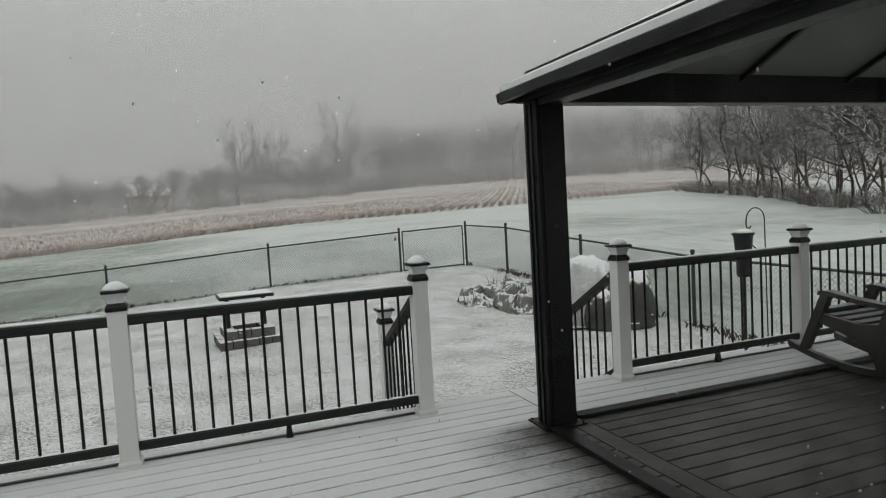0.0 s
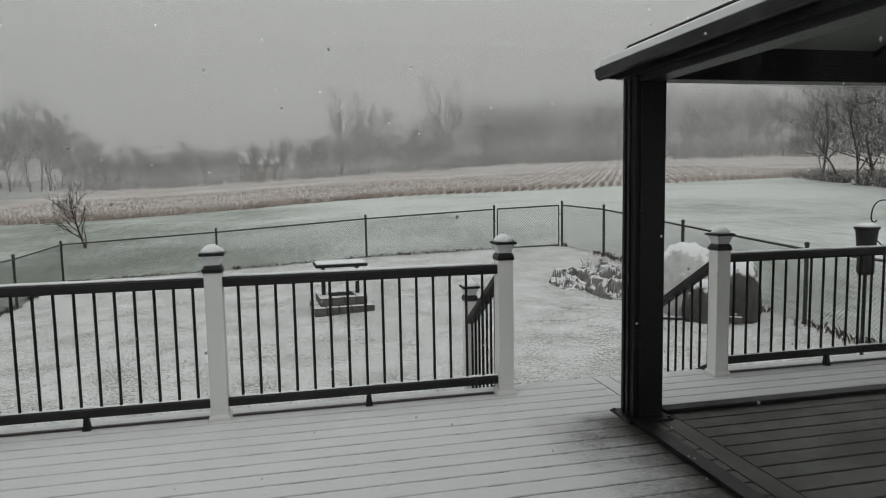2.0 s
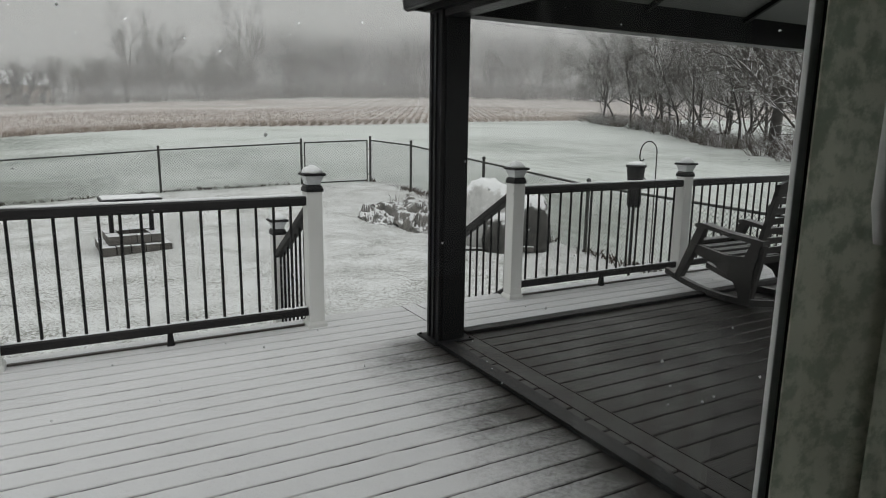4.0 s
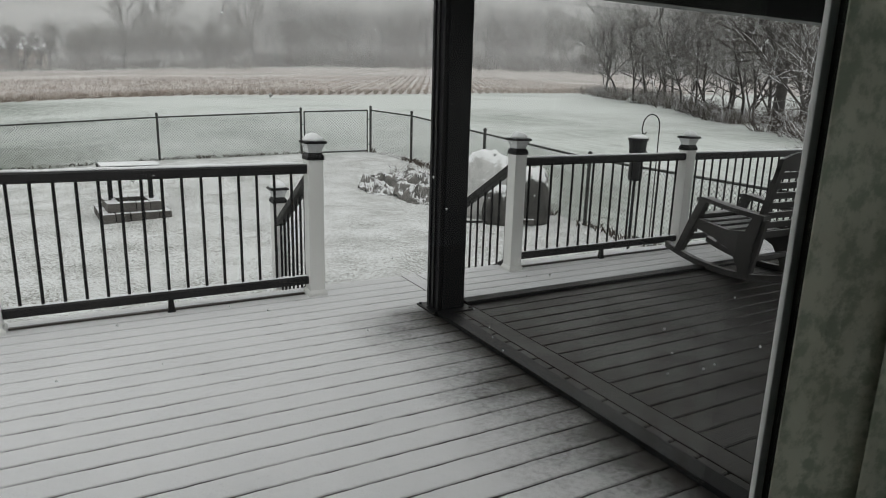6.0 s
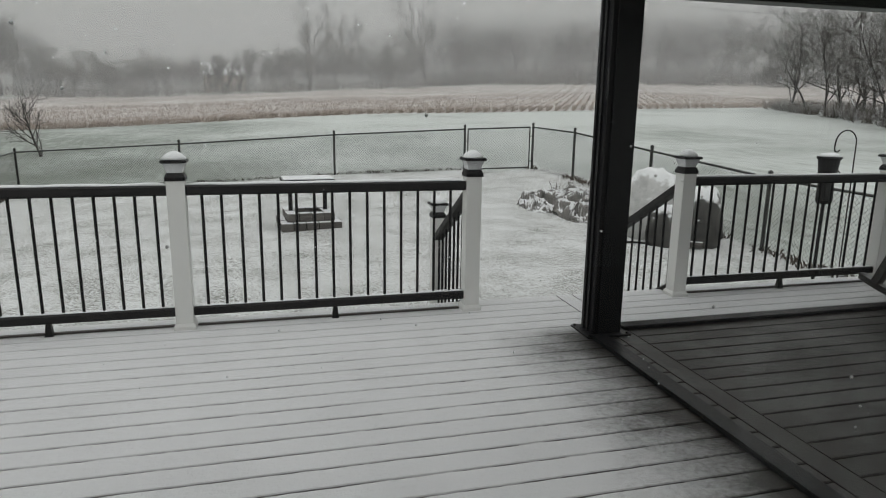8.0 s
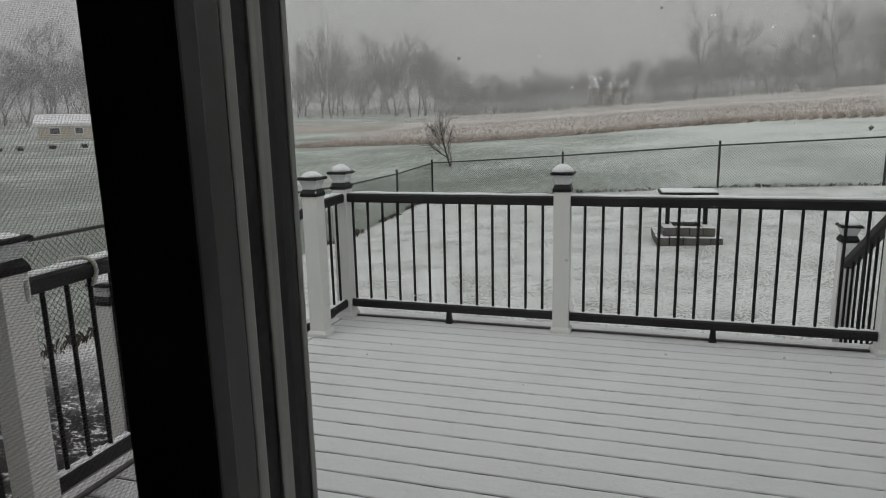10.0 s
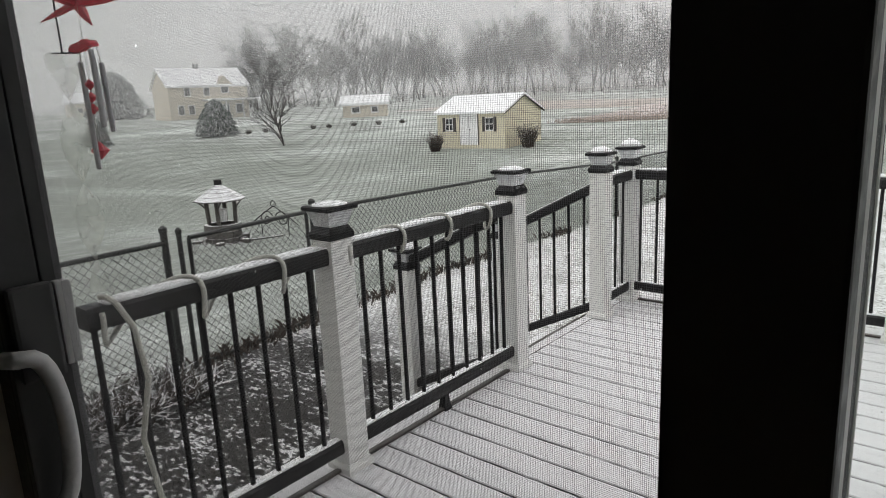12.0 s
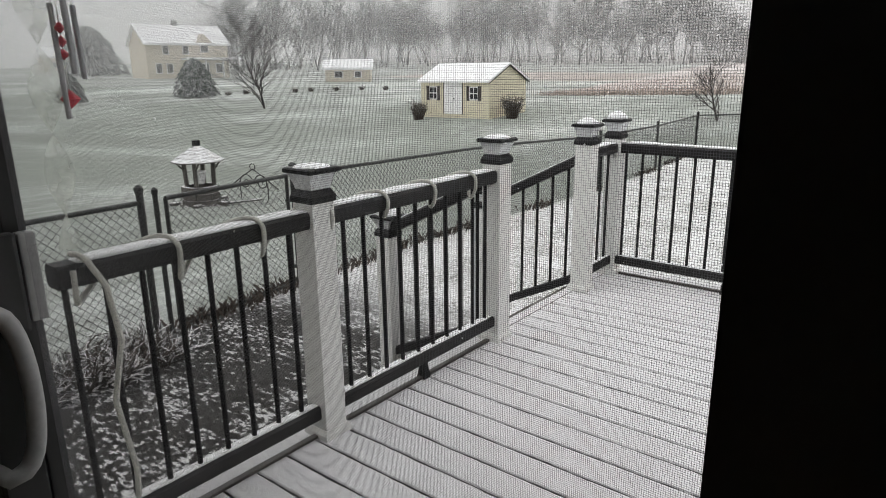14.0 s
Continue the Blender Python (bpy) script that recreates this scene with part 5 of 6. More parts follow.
def crumpled(name, at, sx, sy, h, seed, mat, label, folds, category):
    """Draped cloth: a heightfield with folds that dies out at its edge, as a closed sheet."""
    n = 60
    bm = bmesh.new()
    grid = []
    x0, y0 = at
    for j in range(n):
        row = []
        for i in range(n):
            u, v = i / (n - 1) * 2 - 1, j / (n - 1) * 2 - 1
            wob = 0.28 * noise.noise((u * 1.6, v * 1.6, seed))
            r = math.hypot(u, v) + wob
            dome = min(1.0, 1.5 * max(0.0, 1 - r * r) ** 0.5)
            turn = 0.47 + 0.35 * math.sin(seed * 1.9)
            ca, sa = math.cos(turn), math.sin(turn)
            p, q = v * ca + u * sa, u * ca - v * sa
            p += 0.34 * noise.noise((u * 1.5, v * 1.5, seed)) + 0.10 * noise.noise((u * 4, v * 4, seed))
            fold = abs(noise.noise((p * folds * 1.9 + seed, q * folds * 0.42, seed * 2.0)))
            crease = abs(noise.noise((p * folds * 2.3, q * folds * 0.9 + seed, seed * 3.0)))
            z = h * dome * (0.16 + 1.35 * fold ** 0.75 + 0.30 * crease)
            x, y = u * sx, v * sy
            row.append(bm.verts.new((x + 0.05 * noise.noise((u * 5, v * 5, 1)), y + 0.05 * noise.noise((u * 5, v * 5, 7)), z - 0.05 + ground_z(x0 + x, y0 + y) - ground_z(x0, y0))))
        grid.append(row)
    for j in range(n - 1):
        for i in range(n - 1):
            bm.faces.new((grid[j][i], grid[j][i + 1], grid[j + 1][i + 1], grid[j + 1][i]))
    ob = put(bm, name, mat, smooth=True)
    ob.matrix_basis = pose(x0, y0, ground_z(x0, y0))
    tagged(ob, label, category)
    return ob


crumpled("tarp", (6.50, 11.7), 0.80, 1.1, 0.34, 3, M_tarp, "crumpled grey tarpaulin heaped in the snow", 4.2, "tarp")
crumpled("tarp", (6.10, 12.6), 0.80, 0.8, 0.28, 8, M_tarp, "loose fold of grey tarpaulin on snow", 4.8, "tarp")
crumpled("tarp", (6.75, 12.9), 0.75, 0.7, 0.28, 12, M_tarp, "crumpled grey tarpaulin edge by the fence", 5.2, "tarp")
crumpled("tarp", (6.75, 10.9), 0.6, 0.55, 0.26, 17, M_tarp, "flat trailing corner of a grey tarpaulin", 4.0, "tarp")


def covered_grill():
    gx, gy = 6.92, 9.68
    e = thing("covered_grill", (gx, gy, ground_z(gx, gy)), "bulky patio set under a dark cover topped with snow", "covered furniture", turn=-35)
    rnd = random.Random(9)

    def lump(x, y, w, d, h, mat, name, label):
        bm = bmesh.new()
        rings = []
        for k, (f, zz) in enumerate(((0.98, -0.04), (0.96, 0.08 * h), (1.04, 0.24 * h), (1.0, 0.45 * h), (0.98, 0.65 * h), (0.88, 0.84 * h), (0.70, 0.95 * h), (0.36, 1.01 * h))):
            ring = []
            for i in range(28):
                a = 6.2832 * i / 28
                c, s = math.cos(a), math.sin(a)
                p = max(abs(c), abs(s)) ** 0.75
                fold = 1 + 0.10 * math.sin(a * 7 + k * 1.1 + x * 9 + 2 * noise.noise((c, s, k * 0.7))) * (1 - k / 8) + 0.16 * noise.noise((c * 1.7 + x * 3, s * 1.7, k * 0.8))
                ring.append((x + w * f * c / p * fold, y + d * f * s / p * fold, zz + 0.10 * h * noise.noise((c * 1.5 + x, s * 1.5, k * 0.4))))
            rings.append(ring)
        loft(bm, rings)
        part(name, bm, mat, e, label, True)
    lump(-0.36, 0.10, 0.44, 0.42, 1.14, M_cover_light, "light_cover", "pale cover white with snow")
    lump(0.33, -0.05, 0.40, 0.40, 0.90, M_tarp_dark, "dark_cover", "dark folded cover")
    lump(-0.10, -0.42, 0.30, 0.22, 0.62, M_tarp_dark, "front_cover", "dark folded cover")
    part("brick", boxed(0.25, 0.47, -0.56, -0.46, 0.0, 0.09, bevel=0.006), M_wood_well, e)
    part("pole", tube(bmesh.new(), [(-0.9, -0.66, 0.02), (-0.2, -0.60, 0.03)], 0.02, 6), M_black, e)


covered_grill()


def branch_pile():
    gx, gy = 6.5, 13.5
    vs, fs = shrub_mesh(401, 0.45, 10, 2.2)
    ob = from_lists("branch_pile", vs, fs, M_brush)
    ob.matrix_basis = pose(gx, gy, ground_z(gx, gy))
    tagged(ob, "small heap of bare branches by the tarp", "branches")


branch_pile()


def bird_feeder():
    px, py = 7.40, 6.95
    z0 = ground_z(px, py)
    e = thing("shepherd_hook", (px + 0.02, py, z0 + 0.04), "thin black shepherd's hook in the snow", "garden hook")
    pts = [(0.22, 0, -0.2), (0.21, 0, 0.9), (0.20, 0, 1.75)]
    for k in range(11):
        a = 3.1416 * k / 10
        pts.append((0.035 + 0.165 * math.cos(a), 0, 1.82 + 0.165 * math.sin(a)))
    pts += [(-0.135, 0, 1.76), (-0.115, 0, 1.715), (-0.075, 0, 1.71), (-0.05, 0, 1.735)]
    part("rod", tube(bmesh.new(), pts, 0.009, 6), M_black, e)
    part("foot_prong", tube(bmesh.new(), [(0.21, 0, 0.05), (0.36, 0, 0.05), (0.36, 0, -0.12)], 0.007, 6), M_black, e)
    f = thing("bird_feeder", (px - 0.17, py, z0 + 0.11), "dark pole-mounted bird feeder capped with snow", "bird feeder")
    part("pole", tube(bmesh.new(), [(0, 0, -0.2), (0, 0, 1.10)], 0.022, 8), M_black, f)
    part("baffle", loft(bmesh.new(), [round_ring(0.085, 0.98, 14), round_ring(0.10, 1.02, 14), round_ring(0.095, 1.24, 14), round_ring(0.03, 1.27, 14)]), M_black, f)
    part("cup", loft(bmesh.new(), [round_ring(0.09, 1.30, 16), round_ring(0.108, 1.34, 16), round_ring(0.128, 1.56, 16), round_ring(0.132, 1.575, 16)]), M_black, f)
    part("rim", loft(bmesh.new(), [round_ring(0.142, 1.55, 16), round_ring(0.147, 1.565, 16), round_ring(0.142, 1.585, 16)]), M_black, f)
    part("snow", loft(bmesh.new(), [round_ring(0.13, 1.584, 14), round_ring(0.10, 1.615, 14), round_ring(0.04, 1.632, 14)]), M_snow, f, "round heap of snow", True)
    part("arm", tube(bmesh.new(), [(0.14, 0, 1.42), (0.36, 0, 1.24)], 0.008, 6), M_black, f)


bird_feeder()


def wishing_well():
    x, y, z = polar(-58.4, 12.3)
    e = thing("wishing_well", (x, y, z - 0.02), "small wooden wishing well with a snowy shingled roof", "wishing well", turn=20)
    n = 8
    for k in range(3):
        for i in range(n):
            a0, a1 = 6.2832 * (i + 0.03 + 0.5 * (k % 2)) / n, 6.2832 * (i + 0.97 + 0.5 * (k % 2)) / n
            zz = 0.13 * k
            bm = loft(bmesh.new(), [[(0.28 * math.cos(a), 0.28 * math.sin(a), h) for a, h in ((a0, zz), (a1, zz), (a1, zz + 0.12), (a0, zz + 0.12))],
                                    [(0.36 * math.cos(a), 0.36 * math.sin(a), h) for a, h in ((a0, zz), (a1, zz), (a1, zz + 0.12), (a0, zz + 0.12))]])
            part("stone", bm, M_stone, e)
    for a in (0.4, 1.97, 3.54, 5.11):
        part("post", tube(bmesh.new(), [(0.26 * math.cos(a), 0.26 * math.sin(a), 0.36), (0.28 * math.cos(a), 0.28 * math.sin(a), 0.86)], 0.042, 6), M_wood_well, e)
        part("brace", tube(bmesh.new(), [(0.27 * math.cos(a), 0.27 * math.sin(a), 0.66), (0.42 * math.cos(a + 0.3), 0.42 * math.sin(a + 0.3), 0.84)], 0.016, 5), M_wood_well, e)
    part("bucket", loft(bmesh.new(), [round_ring(0.09, 0.42, 12), round_ring(0.12, 0.66, 12), round_ring(0.10, 0.66, 12), round_ring(0.08, 0.46, 12)]), M_white, e)
    for k in range(4):
        r0, r1 = 0.50 - 0.11 * k, 0.40 - 0.11 * k
        z0 = 0.84 + 0.07 * k
        part("roof_tier", loft(bmesh.new(), [round_ring(r0, z0, 8), round_ring(r0, z0 + 0.02, 8), round_ring(r1 * 0.98, z0 + 0.085, 8)]), M_wood_well, e)
    part("finial", boxed(-0.055, 0.055, -0.055, 0.055, 1.12, 1.24, bevel=0.012), M_black, e)
    for k in range(5):
        ob = part("landscape_stone", boxed(-0.09, 0.09, -0.06, 0.06, -0.03, 0.09, bevel=0.02), M_stone, e)
        ob.matrix_basis = pose(0.5 * math.cos(k * 1.3), 0.5 * math.sin(k * 1.3), 0, 0, 0, k * 70)
    part("handle_pole", tube(bmesh.new(), [(0.42, 0.1, 0.03), (1.15, 0.35, 0.10)], 0.022, 6), M_wood_well, e)
    vs, fs = shrub_mesh(322, 0.2, 60, 1.3)
    from_lists("dead_grass", [(v[0] * 3.4, v[1] * 3.4, v[2]) for v in vs], fs, M_brush, e)
    e.matrix_basis = e.matrix_basis @ Matrix.Diagonal((0.90, 0.90, 0.92, 1))


wishing_well()


def scroll_ornament():
    x, y, z = polar(-54.2, 12.6)
    e = thing("scroll_trellis", (x, y, z - 0.22), "low black scrolled metal garden edging", "garden ornament", turn=15)
    for k in range(2):
        pts = []
        for i in range(26):
            t = i / 25
            a = t * 9.0
            r = 0.02 + 0.14 * t
            pts.append(((-1) ** k * (0.18 + r * math.cos(a)), 0, 0.55 + r * math.sin(a)))
        part("scroll", tube(bmesh.new(), pts, 0.010, 5), M_black, e)
        part("stake", tube(bmesh.new(), [((-1) ** k * 0.30, 0, -0.1), ((-1) ** k * 0.32, 0, 0.56)], 0.010, 5), M_black, e)
    part("crest", tube(bmesh.new(), [(-0.55, 0, 0.45), (-0.3, 0, 0.62), (0, 0, 0.80), (0.3, 0, 0.62), (0.55, 0, 0.45)], 0.010, 5), M_black, e)
    part("crest_ring", tube(bmesh.new(), [(0.06 * math.cos(0.63 * k), 0, 0.84 + 0.06 * math.sin(0.63 * k)) for k in range(11)], 0.008, 5), M_black, e)


scroll_ornament()


def power_line():
    pts = []
    for i in range(25):
        t = i / 24
        az = 30 + 40 * t
        r = 70 - 10 * t
        x, y, z = polar(az, r)
        pts.append((x, y, 1.45 + r * (0.145 - 0.057 * t - 0.05 * t * (1 - t))))
    ob = put(tube(bmesh.new(), pts, 0.02, 5), "power_line", M_black)
    tagged(ob, "thin dark overhead cable sagging past the wood", "cable")
    for p in (pts[0], pts[-1]):
        z = ground_z(p[0], p[1])
        e = thing("utility_pole", (p[0], p[1], z), "plain wooden utility pole carrying a cable", "utility pole")
        part("shaft", tube(bmesh.new(), [(0, 0, -0.3), (0, 0, p[2] - z + 0.4)], [0.14, 0.10], 8), M_bark, e)


power_line()


# ---- rope light wound round the side rail ----
def rope_light():
    pts = []
    for i in range(260):
        t = i / 259
        y = 0.80 + 2.02 * t
        a = 6.2832 * (t * 6.6) + 1.2
        c = math.cos(a)
        sag = 0.048 if c > 0 else 0.085 + 0.03 * noise.noise((t * 9, 0.3, 4))
        pts.append((PX + 0.056 * math.sin(a), y + 0.05 * c, 0.897 + sag * c))
    tail = [(PX + 0.100, 0.885, 0.30), (PX + 0.078, 0.865, 0.52), (PX + 0.092, 0.90, 0.70), (PX + 0.084, 0.885, 0.86), (PX + 0.062, 0.855, 0.935)]
    bm = tube(bmesh.new(), [(PX + 0.09, 0.88, 0.16)] + tail + [(PX + 0.03, 0.845, 0.950), (PX, 0.84, 0.947)], 0.009, 8)
    e = thing("rope_light", (0, 0, 0), "off-white rope light wound round the snowy rail", "rope light")
    part("tail", bm, M_rope, e)
    part("winding", tube(bmesh.new(), pts, 0.0085, 6), M_rope, e, smooth=True)
    part("plug", tube(bmesh.new(), [(PX + 0.09, 0.88, 0.17), (PX + 0.09, 0.88, 0.08)], 0.016, 8), M_rope, e)


rope_light()


# ---- wind chime and spinner hanging by the door ----
def wind_chime():
    cx, cy = -1.40, 0.72
    e = thing("wind_chime", (cx, cy, 0), "red wooden wind chime with metal tubes", "wind chime")

    def star(z, r, name, mat, tilt, n=5):
        ob = None
        for k in range(n):
            a = 6.2832 * k / n
            bm = bmesh.new()
            d = Vector((math.cos(a) * math.cos(tilt), math.sin(a), math.cos(a) * math.sin(tilt)))
            s = d.orthogonal().normalized() * 0.012
            t = d.cross(s).normalized() * 0.008
            c = Vector((0, 0, z))
            loft(bm, [[tuple(c + o) for o in (s, t, -s, -t)], [tuple(c + d * r * 0.5 + o * 0.8) for o in (s, t, -s, -t)], [tuple(c + d * r + o * 0.12) for o in (s, t, -s, -t)]])
            part(name, bm, mat, e)
    star(1.668, 0.085, "star_ray", M_red, 0.5)
    bm = loft(bmesh.new(), [round_ring(0.010, 1.577, 8), round_ring(0.031, 1.581, 8), round_ring(0.027, 1.590, 8), round_ring(0.008, 1.594, 8)])
    for v in bm.verts:
        v.co.z += v.co.y * 0.28 + 0.004 * math.sin(v.co.x * 220)
    part("top_disc", bm, M_red, e)
    for k, (dx, dy, z0, z1) in enumerate(((-0.028, 0.0, 1.555, 1.405), (-0.012, 0.02, 1.56, 1.43), (0.03, 0.0, 1.575, 1.42), (0.022, -0.02, 1.50, 1.335), (0.012, 0.025, 1.55, 1.41))):
        t = part("chime_tube", tube(bmesh.new(), [(dx, dy, z0), (dx + 0.008, dy, z1)], 0.0055, 10), M_tube, e)
        part("string", tube(bmesh.new(), [(dx * 0.8, dy * 0.8, 1.59), (dx, dy, z0)], 0.0008, 4), M_rope, t)
    for z, r in ((1.508, 0.011), (1.482, 0.011), (1.458, 0.011), (1.372, 0.019)):
        part("bead", loft(bmesh.new(), [round_ring(0.001, z + r, 6), round_ring(r, z, 6), round_ring(0.001, z - r, 6)]), M_red, e)
    part("string", tube(bmesh.new(), [(0, 0, 2.3), (0, 0, 1.36)], 0.0008, 4), M_rope, e)
    s = thing("wind_spinner", (-1.46, 0.70, 0), "milky twisted film spinner on a thin rod", "wind spinner")
    vs, fs = [], []
    n = 70
    for i in range(n + 1):
        t = i / n
        z = 1.575 - 0.52 * t
        a = 1.0 + t * 9.4
        w = 0.034 * (1 - 0.25 * t)
        vs += [(w * math.cos(a), w * math.sin(a), z), (-w * math.cos(a), -w * math.sin(a), z)]
    fs = [(2 * i, 2 * i + 1, 2 * i + 3, 2 * i + 2) for i in range(n)]
    rib = from_lists("ribbon", vs, fs, M_film, s, True)
    part("rod", tube(bmesh.new(), [(-0.01, 0, 2.3), (0, 0, 1.575)], 0.002, 5), M_black, s)
    part("crossbar", tube(bmesh.new(), [(-0.012, -0.016, 1.575), (0.02, 0.028, 1.575)], 0.002, 5), M_black, s)


wind_chime()


# ---- house: wall with the patio door, and the dim room behind the camera ----
IN, OUT = 0.30, 0.424
D0, D1, DZ0, DZ1 = -0.93, 0.975, 0.02, 2.10
wall = thing("wall_north", (0, 0, 0), "house wall with a wide patio door opening", "wall", kind="structure")
for x0, x1, z0, z1 in ((-3.2, D0, -0.9, 2.6), (D1, 3.6, -0.9, 2.6), (D0, D1, DZ1, 2.6), (D0, D1, -0.9, DZ0 - 0.03)):
    part("inner_wall", boxed(x0, x1, IN, IN + 0.08, z0, z1), M_wall_in, wall)
    part("outer_wall", boxed(x0, x1, IN + 0.083, OUT, z0, z1), M_siding, wall)
for name, dims in (("wall_south", (-3.2, 3.6, -4.6, -4.5, -0.1, 2.6)), ("wall_west", (-3.3, -3.2, -4.6, 0.3, -0.1, 2.6)), ("wall_east", (3.6, 3.7, -4.6, 0.3, -0.1, 2.6))):
    tagged(put(boxed(*dims), name, M_wall_in), "plain dim interior wall", "wall", kind="structure")
tagged(put(boxed(-3.3, 3.7, -4.6, OUT, 2.6, 2.75), "ceiling", M_wall_in), "plain dim ceiling", "ceiling", kind="structure")
tagged(put(boxed(-3.3, 3.7, -4.6, IN, -0.1, -0.005), "floor", M_room_floor), "oak wooden floor", "floor", kind="structure")
# roof overhang, from which the chime hangs
tagged(put(boxed(-3.3, 1.9, OUT, OUT + 0.40, 2.30, 2.42), "trim", M_white), "white eave overhang above the door", "eave", kind="structure")

door = thing("door_1", (0, 0, 0), "dark-framed patio door with one glass panel and an insect screen", "door", kind="structure")
# outer frame
part("jamb", boxed(D0, -0.880, 0.345, 0.423, DZ0, DZ1, bevel=0.003), M_sash, door)
part("jamb_stop", boxed(-0.880, -0.862, 0.395, 0.421, DZ0, DZ1, bevel=0.002), M_sash, door)
part("jamb", boxed(0.952, D1, 0.31, 0.423, DZ0, DZ1), M_sash, door)
part("jamb_edge", boxed(0.912, 0.927, 0.421, 0.428, DZ0, DZ1, bevel=0.002), M_white, door, "light grey frame edge")
# black strip put in for the shadowed inner side of the jamb
part("jamb_shade_strip", boxed(0.927, 0.952, 0.40, 0.427, DZ0, DZ1, bevel=0.002), M_gasket_shade, door)
part("head", boxed(D0, D1, 0.345, 0.423, DZ1 - 0.04, DZ1), M_sash, door)
part("sill", boxed(D0, D1, 0.345, 0.423, DZ0 - 0.03, DZ0 + 0.015), M_sash, door)
# meeting stiles: black inside face, pale edges and gaskets towards the glass
stile = part("meeting_stile", boxed(-0.0285, 0.031, 0.335, 0.352, DZ0, DZ1 - 0.04, bevel=0.002), M_sash, door)
part("stile_core", boxed(-0.0225, 0.018, 0.352, 0.455, DZ0, DZ1 - 0.04), M_sash, stile)
# inner part of the pale edge, coloured darker for the shade on it
part("edge_shadow_band", boxed(0.018, 0.0245, 0.353, 0.380, DZ0, DZ1 - 0.04, bevel=0.002), M_sash_shaded, stile, "stile edge with shade put into its dark grey")
part("edge_band", boxed(0.018, 0.0245, 0.3805, 0.392, DZ0, DZ1 - 0.04, bevel=0.002), M_sash_light, stile, "pale grey stile edge")
part("gasket", boxed(0.018, 0.022, 0.394, 0.408, DZ0, DZ1 - 0.04), M_gasket_shade, stile)
part("edge_band", boxed(0.018, 0.0235, 0.409, 0.424, DZ0, DZ1 - 0.04, bevel=0.002), M_sash_light, stile, "pale grey stile edge")
part("gasket", boxed(0.018, 0.022, 0.425, 0.448, DZ0, DZ1 - 0.04), M_gasket_shade, stile)
part("outer_edge", boxed(0.016, 0.0225, 0.449, 0.457, DZ0, DZ1 - 0.04, bevel=0.002), M_sash_light, stile, "grey outer edge")
part("screen_stile", boxed(-0.0400, -0.0230, 0.400, 0.440, DZ0, DZ1 - 0.04, bevel=0.002), M_white, stile, "grey screen frame edge")
# fixed pane
pane = part("glass_pane", boxed(0.0246, 0.9265, 0.414, 0.418, DZ0 + 0.015, DZ1 - 0.04), M_pane, door, "clear glass")
pane.visible_shadow = False


def insect_screen():
    x0, x1, z0, z1, yy = -0.862, -0.0400, DZ0 + 0.015, DZ1 - 0.04, 0.412
    vs, fs = [], []
    r = 0.000095

    def wire(a, b, s, t):
        i = len(vs)
        for c in (a, b):
            for k in range(3):
                vs.append(tuple(c + (s * math.cos(2.094 * k) + t * math.sin(2.094 * k)) * r))
        for k in range(3):
            fs.append((i + k, i + (k + 1) % 3, i + 3 + (k + 1) % 3, i + 3 + k))
    ex, ey, ezv = Vector((1, 0, 0)), Vector((0, 1, 0)), Vector((0, 0, 1))
    x = x0
    while x < x1:
        wire(Vector((x, yy, z0)), Vector((x, yy, z1)), ex, ey)
        x += 0.00120
    z = z0
    while z < z1:
        wire(Vector((x0, yy + 0.0003, z)), Vector((x1, yy + 0.0003, z)), ezv, ey)
        z += 0.00120
    ob = from_lists("insect_screen", vs, fs, M_screen, door)
    tagged(ob, "fine grey insect mesh")


M_screen = surface("grey_screen_wire", (0.16, 0.16, 0.17), (0.22, 0.22, 0.23), 20, 3, 0.5, 0.0)
insect_screen()
# latch and pull on the screen's west stile
latch = part("latch", boxed(-0.862, -0.842, 0.350, 0.402, 1.115, 1.240, bevel=0.005), M_sash, door)
part("strike", boxed(-0.862, -0.846, 0.404, 0.424, 1.125, 1.238, bevel=0.003), M_handle, latch, "grey metal strike edge")
pts = [(-0.862, 0.338, 1.150)]
for k in range(15):
    a = radians(90 - 180 * k / 14)
    pts.append((-0.838, 0.345 + 0.042 * math.cos(a) ** 0.6 if k not in (0, 14) else 0.345, 1.045 + 0.108 * math.sin(a)))
pts.append((-0.862, 0.338, 0.940))
part("pull_handle", tube(bmesh.new(), pts, 0.0115, 10), M_handle, door, "worn grey-white pull handle", True)
part("stile_trim", boxed(-0.880, -0.863, 0.345, 0.394, DZ0, DZ1 - 0.04, bevel=0.003), M_sash, door)


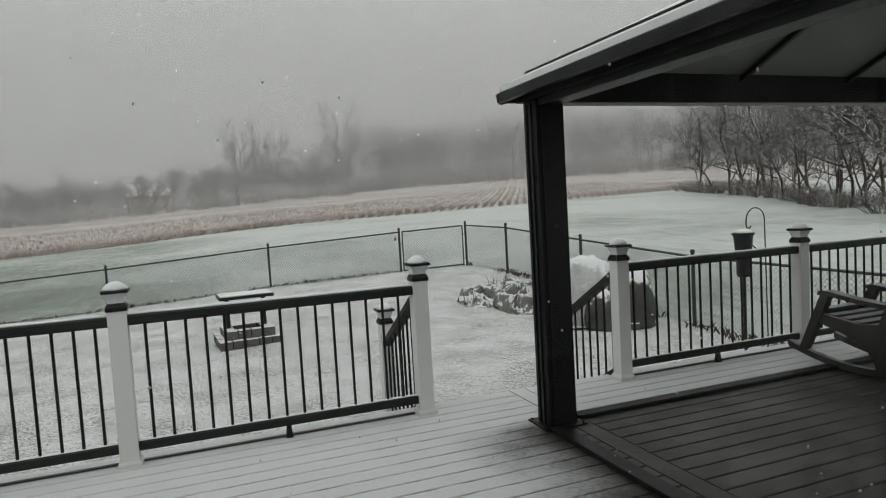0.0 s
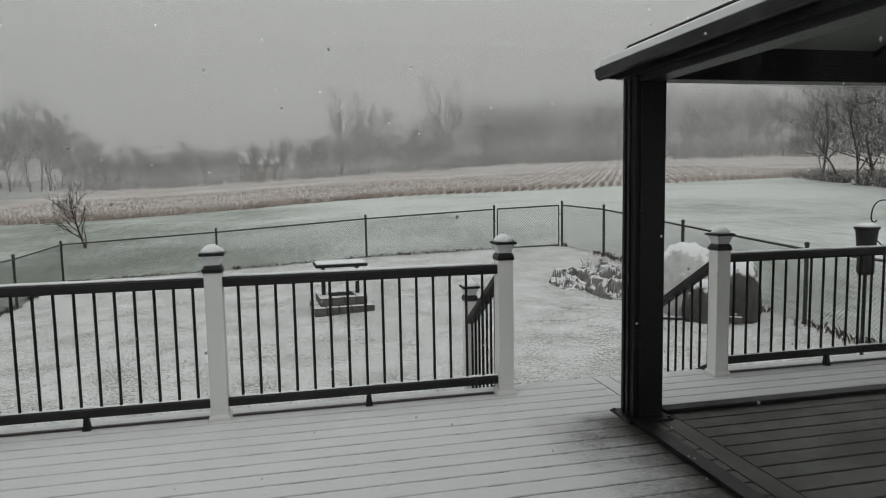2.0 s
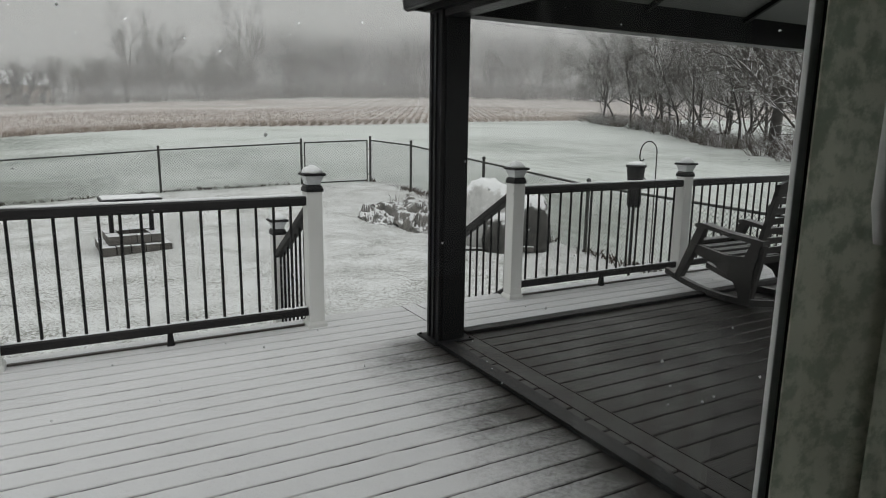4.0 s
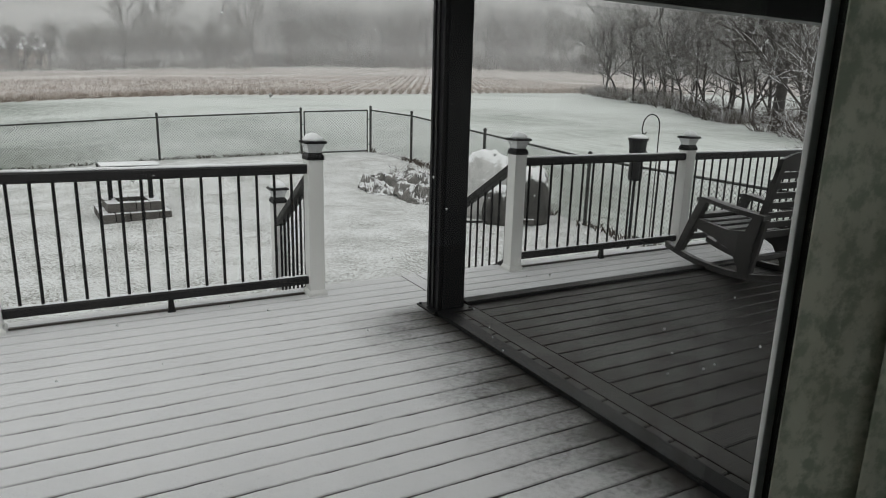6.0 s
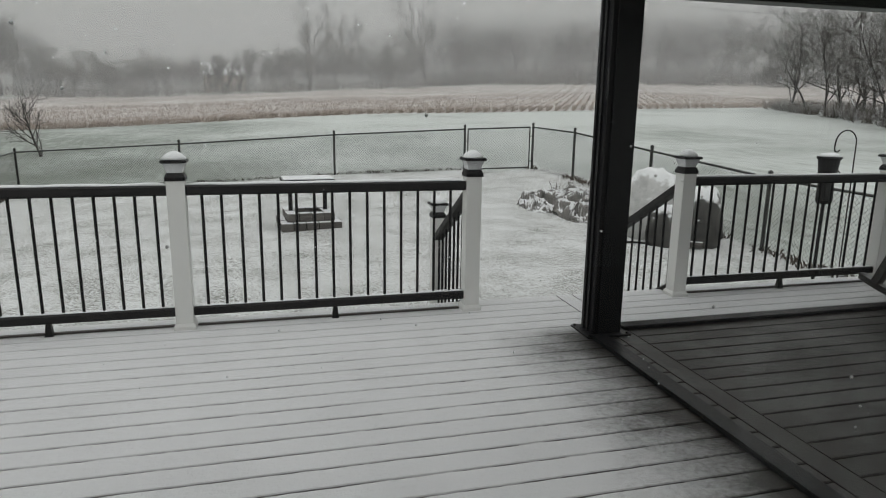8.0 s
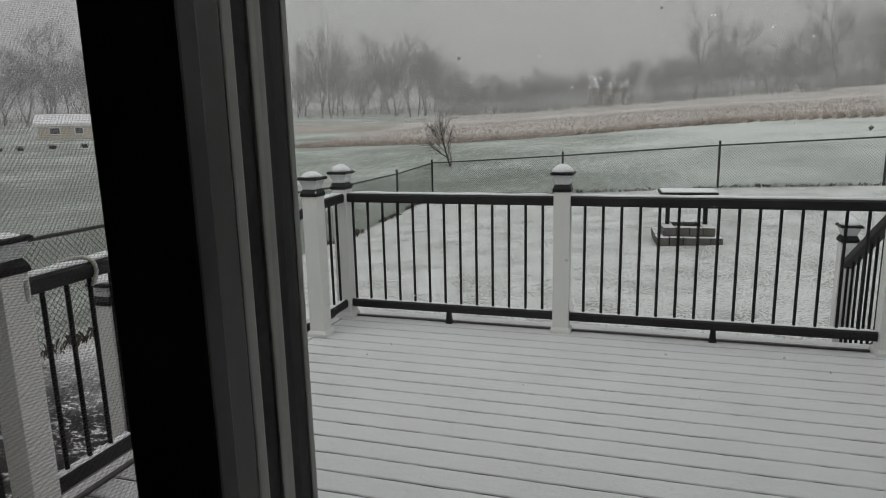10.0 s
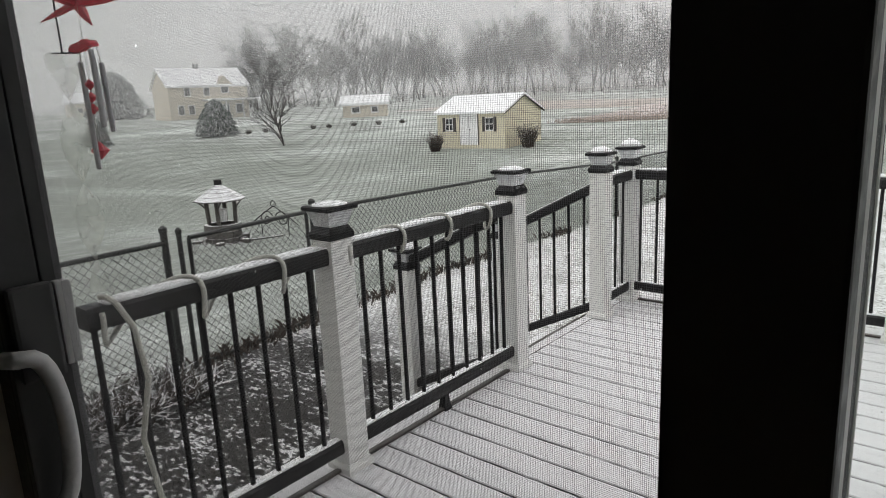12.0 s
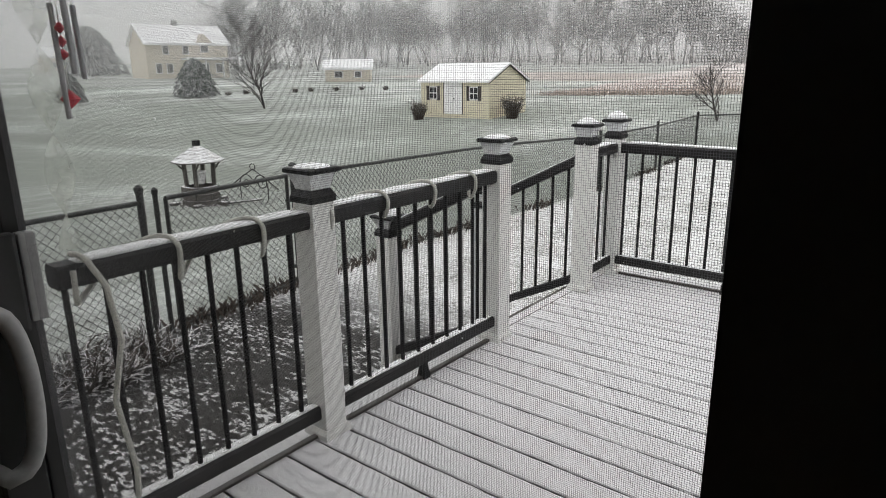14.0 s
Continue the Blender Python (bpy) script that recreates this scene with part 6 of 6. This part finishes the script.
def blinds():
    e = thing("vertical_blind", (0, 0, 0), "mottled grey-green fabric blind drawn to one side", "blind")
    part("head_rail", boxed(-0.95, 1.10, 0.235, 0.285, 2.16, 2.21, bevel=0.004), M_white, e)
    for k in range(4):
        x = 0.737 + 0.070 * k
        bm = bmesh.new()
        t = radians(28 + 3 * (k % 3))
        c, s = math.cos(t), math.sin(t)
        rings = []
        for zz in (0.05, 2.165):
            ring = []
            for j in range(7):
                u = 0.089 * j / 6
                bow = 0.004 * math.sin(3.1416 * j / 6)
                ring.append((x + u * c + bow * s, 0.298 - 0.012 * (k % 2) - u * s * 0.6 + bow * c, zz))
            ring += [(q[0], q[1] - 0.0012, zz) for q in reversed(ring)]
            rings.append(ring)
        loft(bm, rings)
        part("vane", bm, M_blind, e)
    w = part("wand", tube(bmesh.new(), [(0.722, 0.235, 2.16), (0.722, 0.235, 1.62)], 0.004, 8), M_handle, e)
    part("wand_grip", tube(bmesh.new(), [(0.722, 0.235, 1.64), (0.722, 0.235, 1.62), (0.722, 0.235, 1.40), (0.722, 0.235, 1.375)], [0.004, 0.0075, 0.008, 0.004], 10), M_handle, w, "grey wand grip", True)


blinds()


def falling_snow():
    """Loose flakes drifting over the deck and yard."""
    rnd = random.Random(14)
    vs, fs = [], []
    for _ in range(900):
        az = radians(rnd.uniform(-70, 65))
        r = 1.2 + 11 * rnd.random() ** 1.3
        c = Vector((0.3 + r * math.sin(az), 0.1 + r * math.cos(az), 1.45 + r * rnd.uniform(-0.45, 0.35)))
        if c.y < 0.75 or (c.x > GX0 and GY0 < c.y < GY1 and r > 3.4) or c.z < 0.1:
            continue
        s = rnd.uniform(0.002, 0.0045)
        i = len(vs)
        for d in ((1, 0, 0), (0, 1, 0), (-1, 0, 0), (0, -1, 0), (0, 0, 1), (0, 0, -1)):
            vs.append(tuple(c + Vector(d) * s * rnd.uniform(0.6, 1.3)))
        for k in range(4):
            fs += [(i + k, i + (k + 1) % 4, i + 4), (i + (k + 1) % 4, i + k, i + 5)]
    ob = from_lists("falling_snow", vs, fs, M_snow)
    tagged(ob, "white snowflakes drifting through the air", "snowflakes", kind="stuff")


falling_snow()
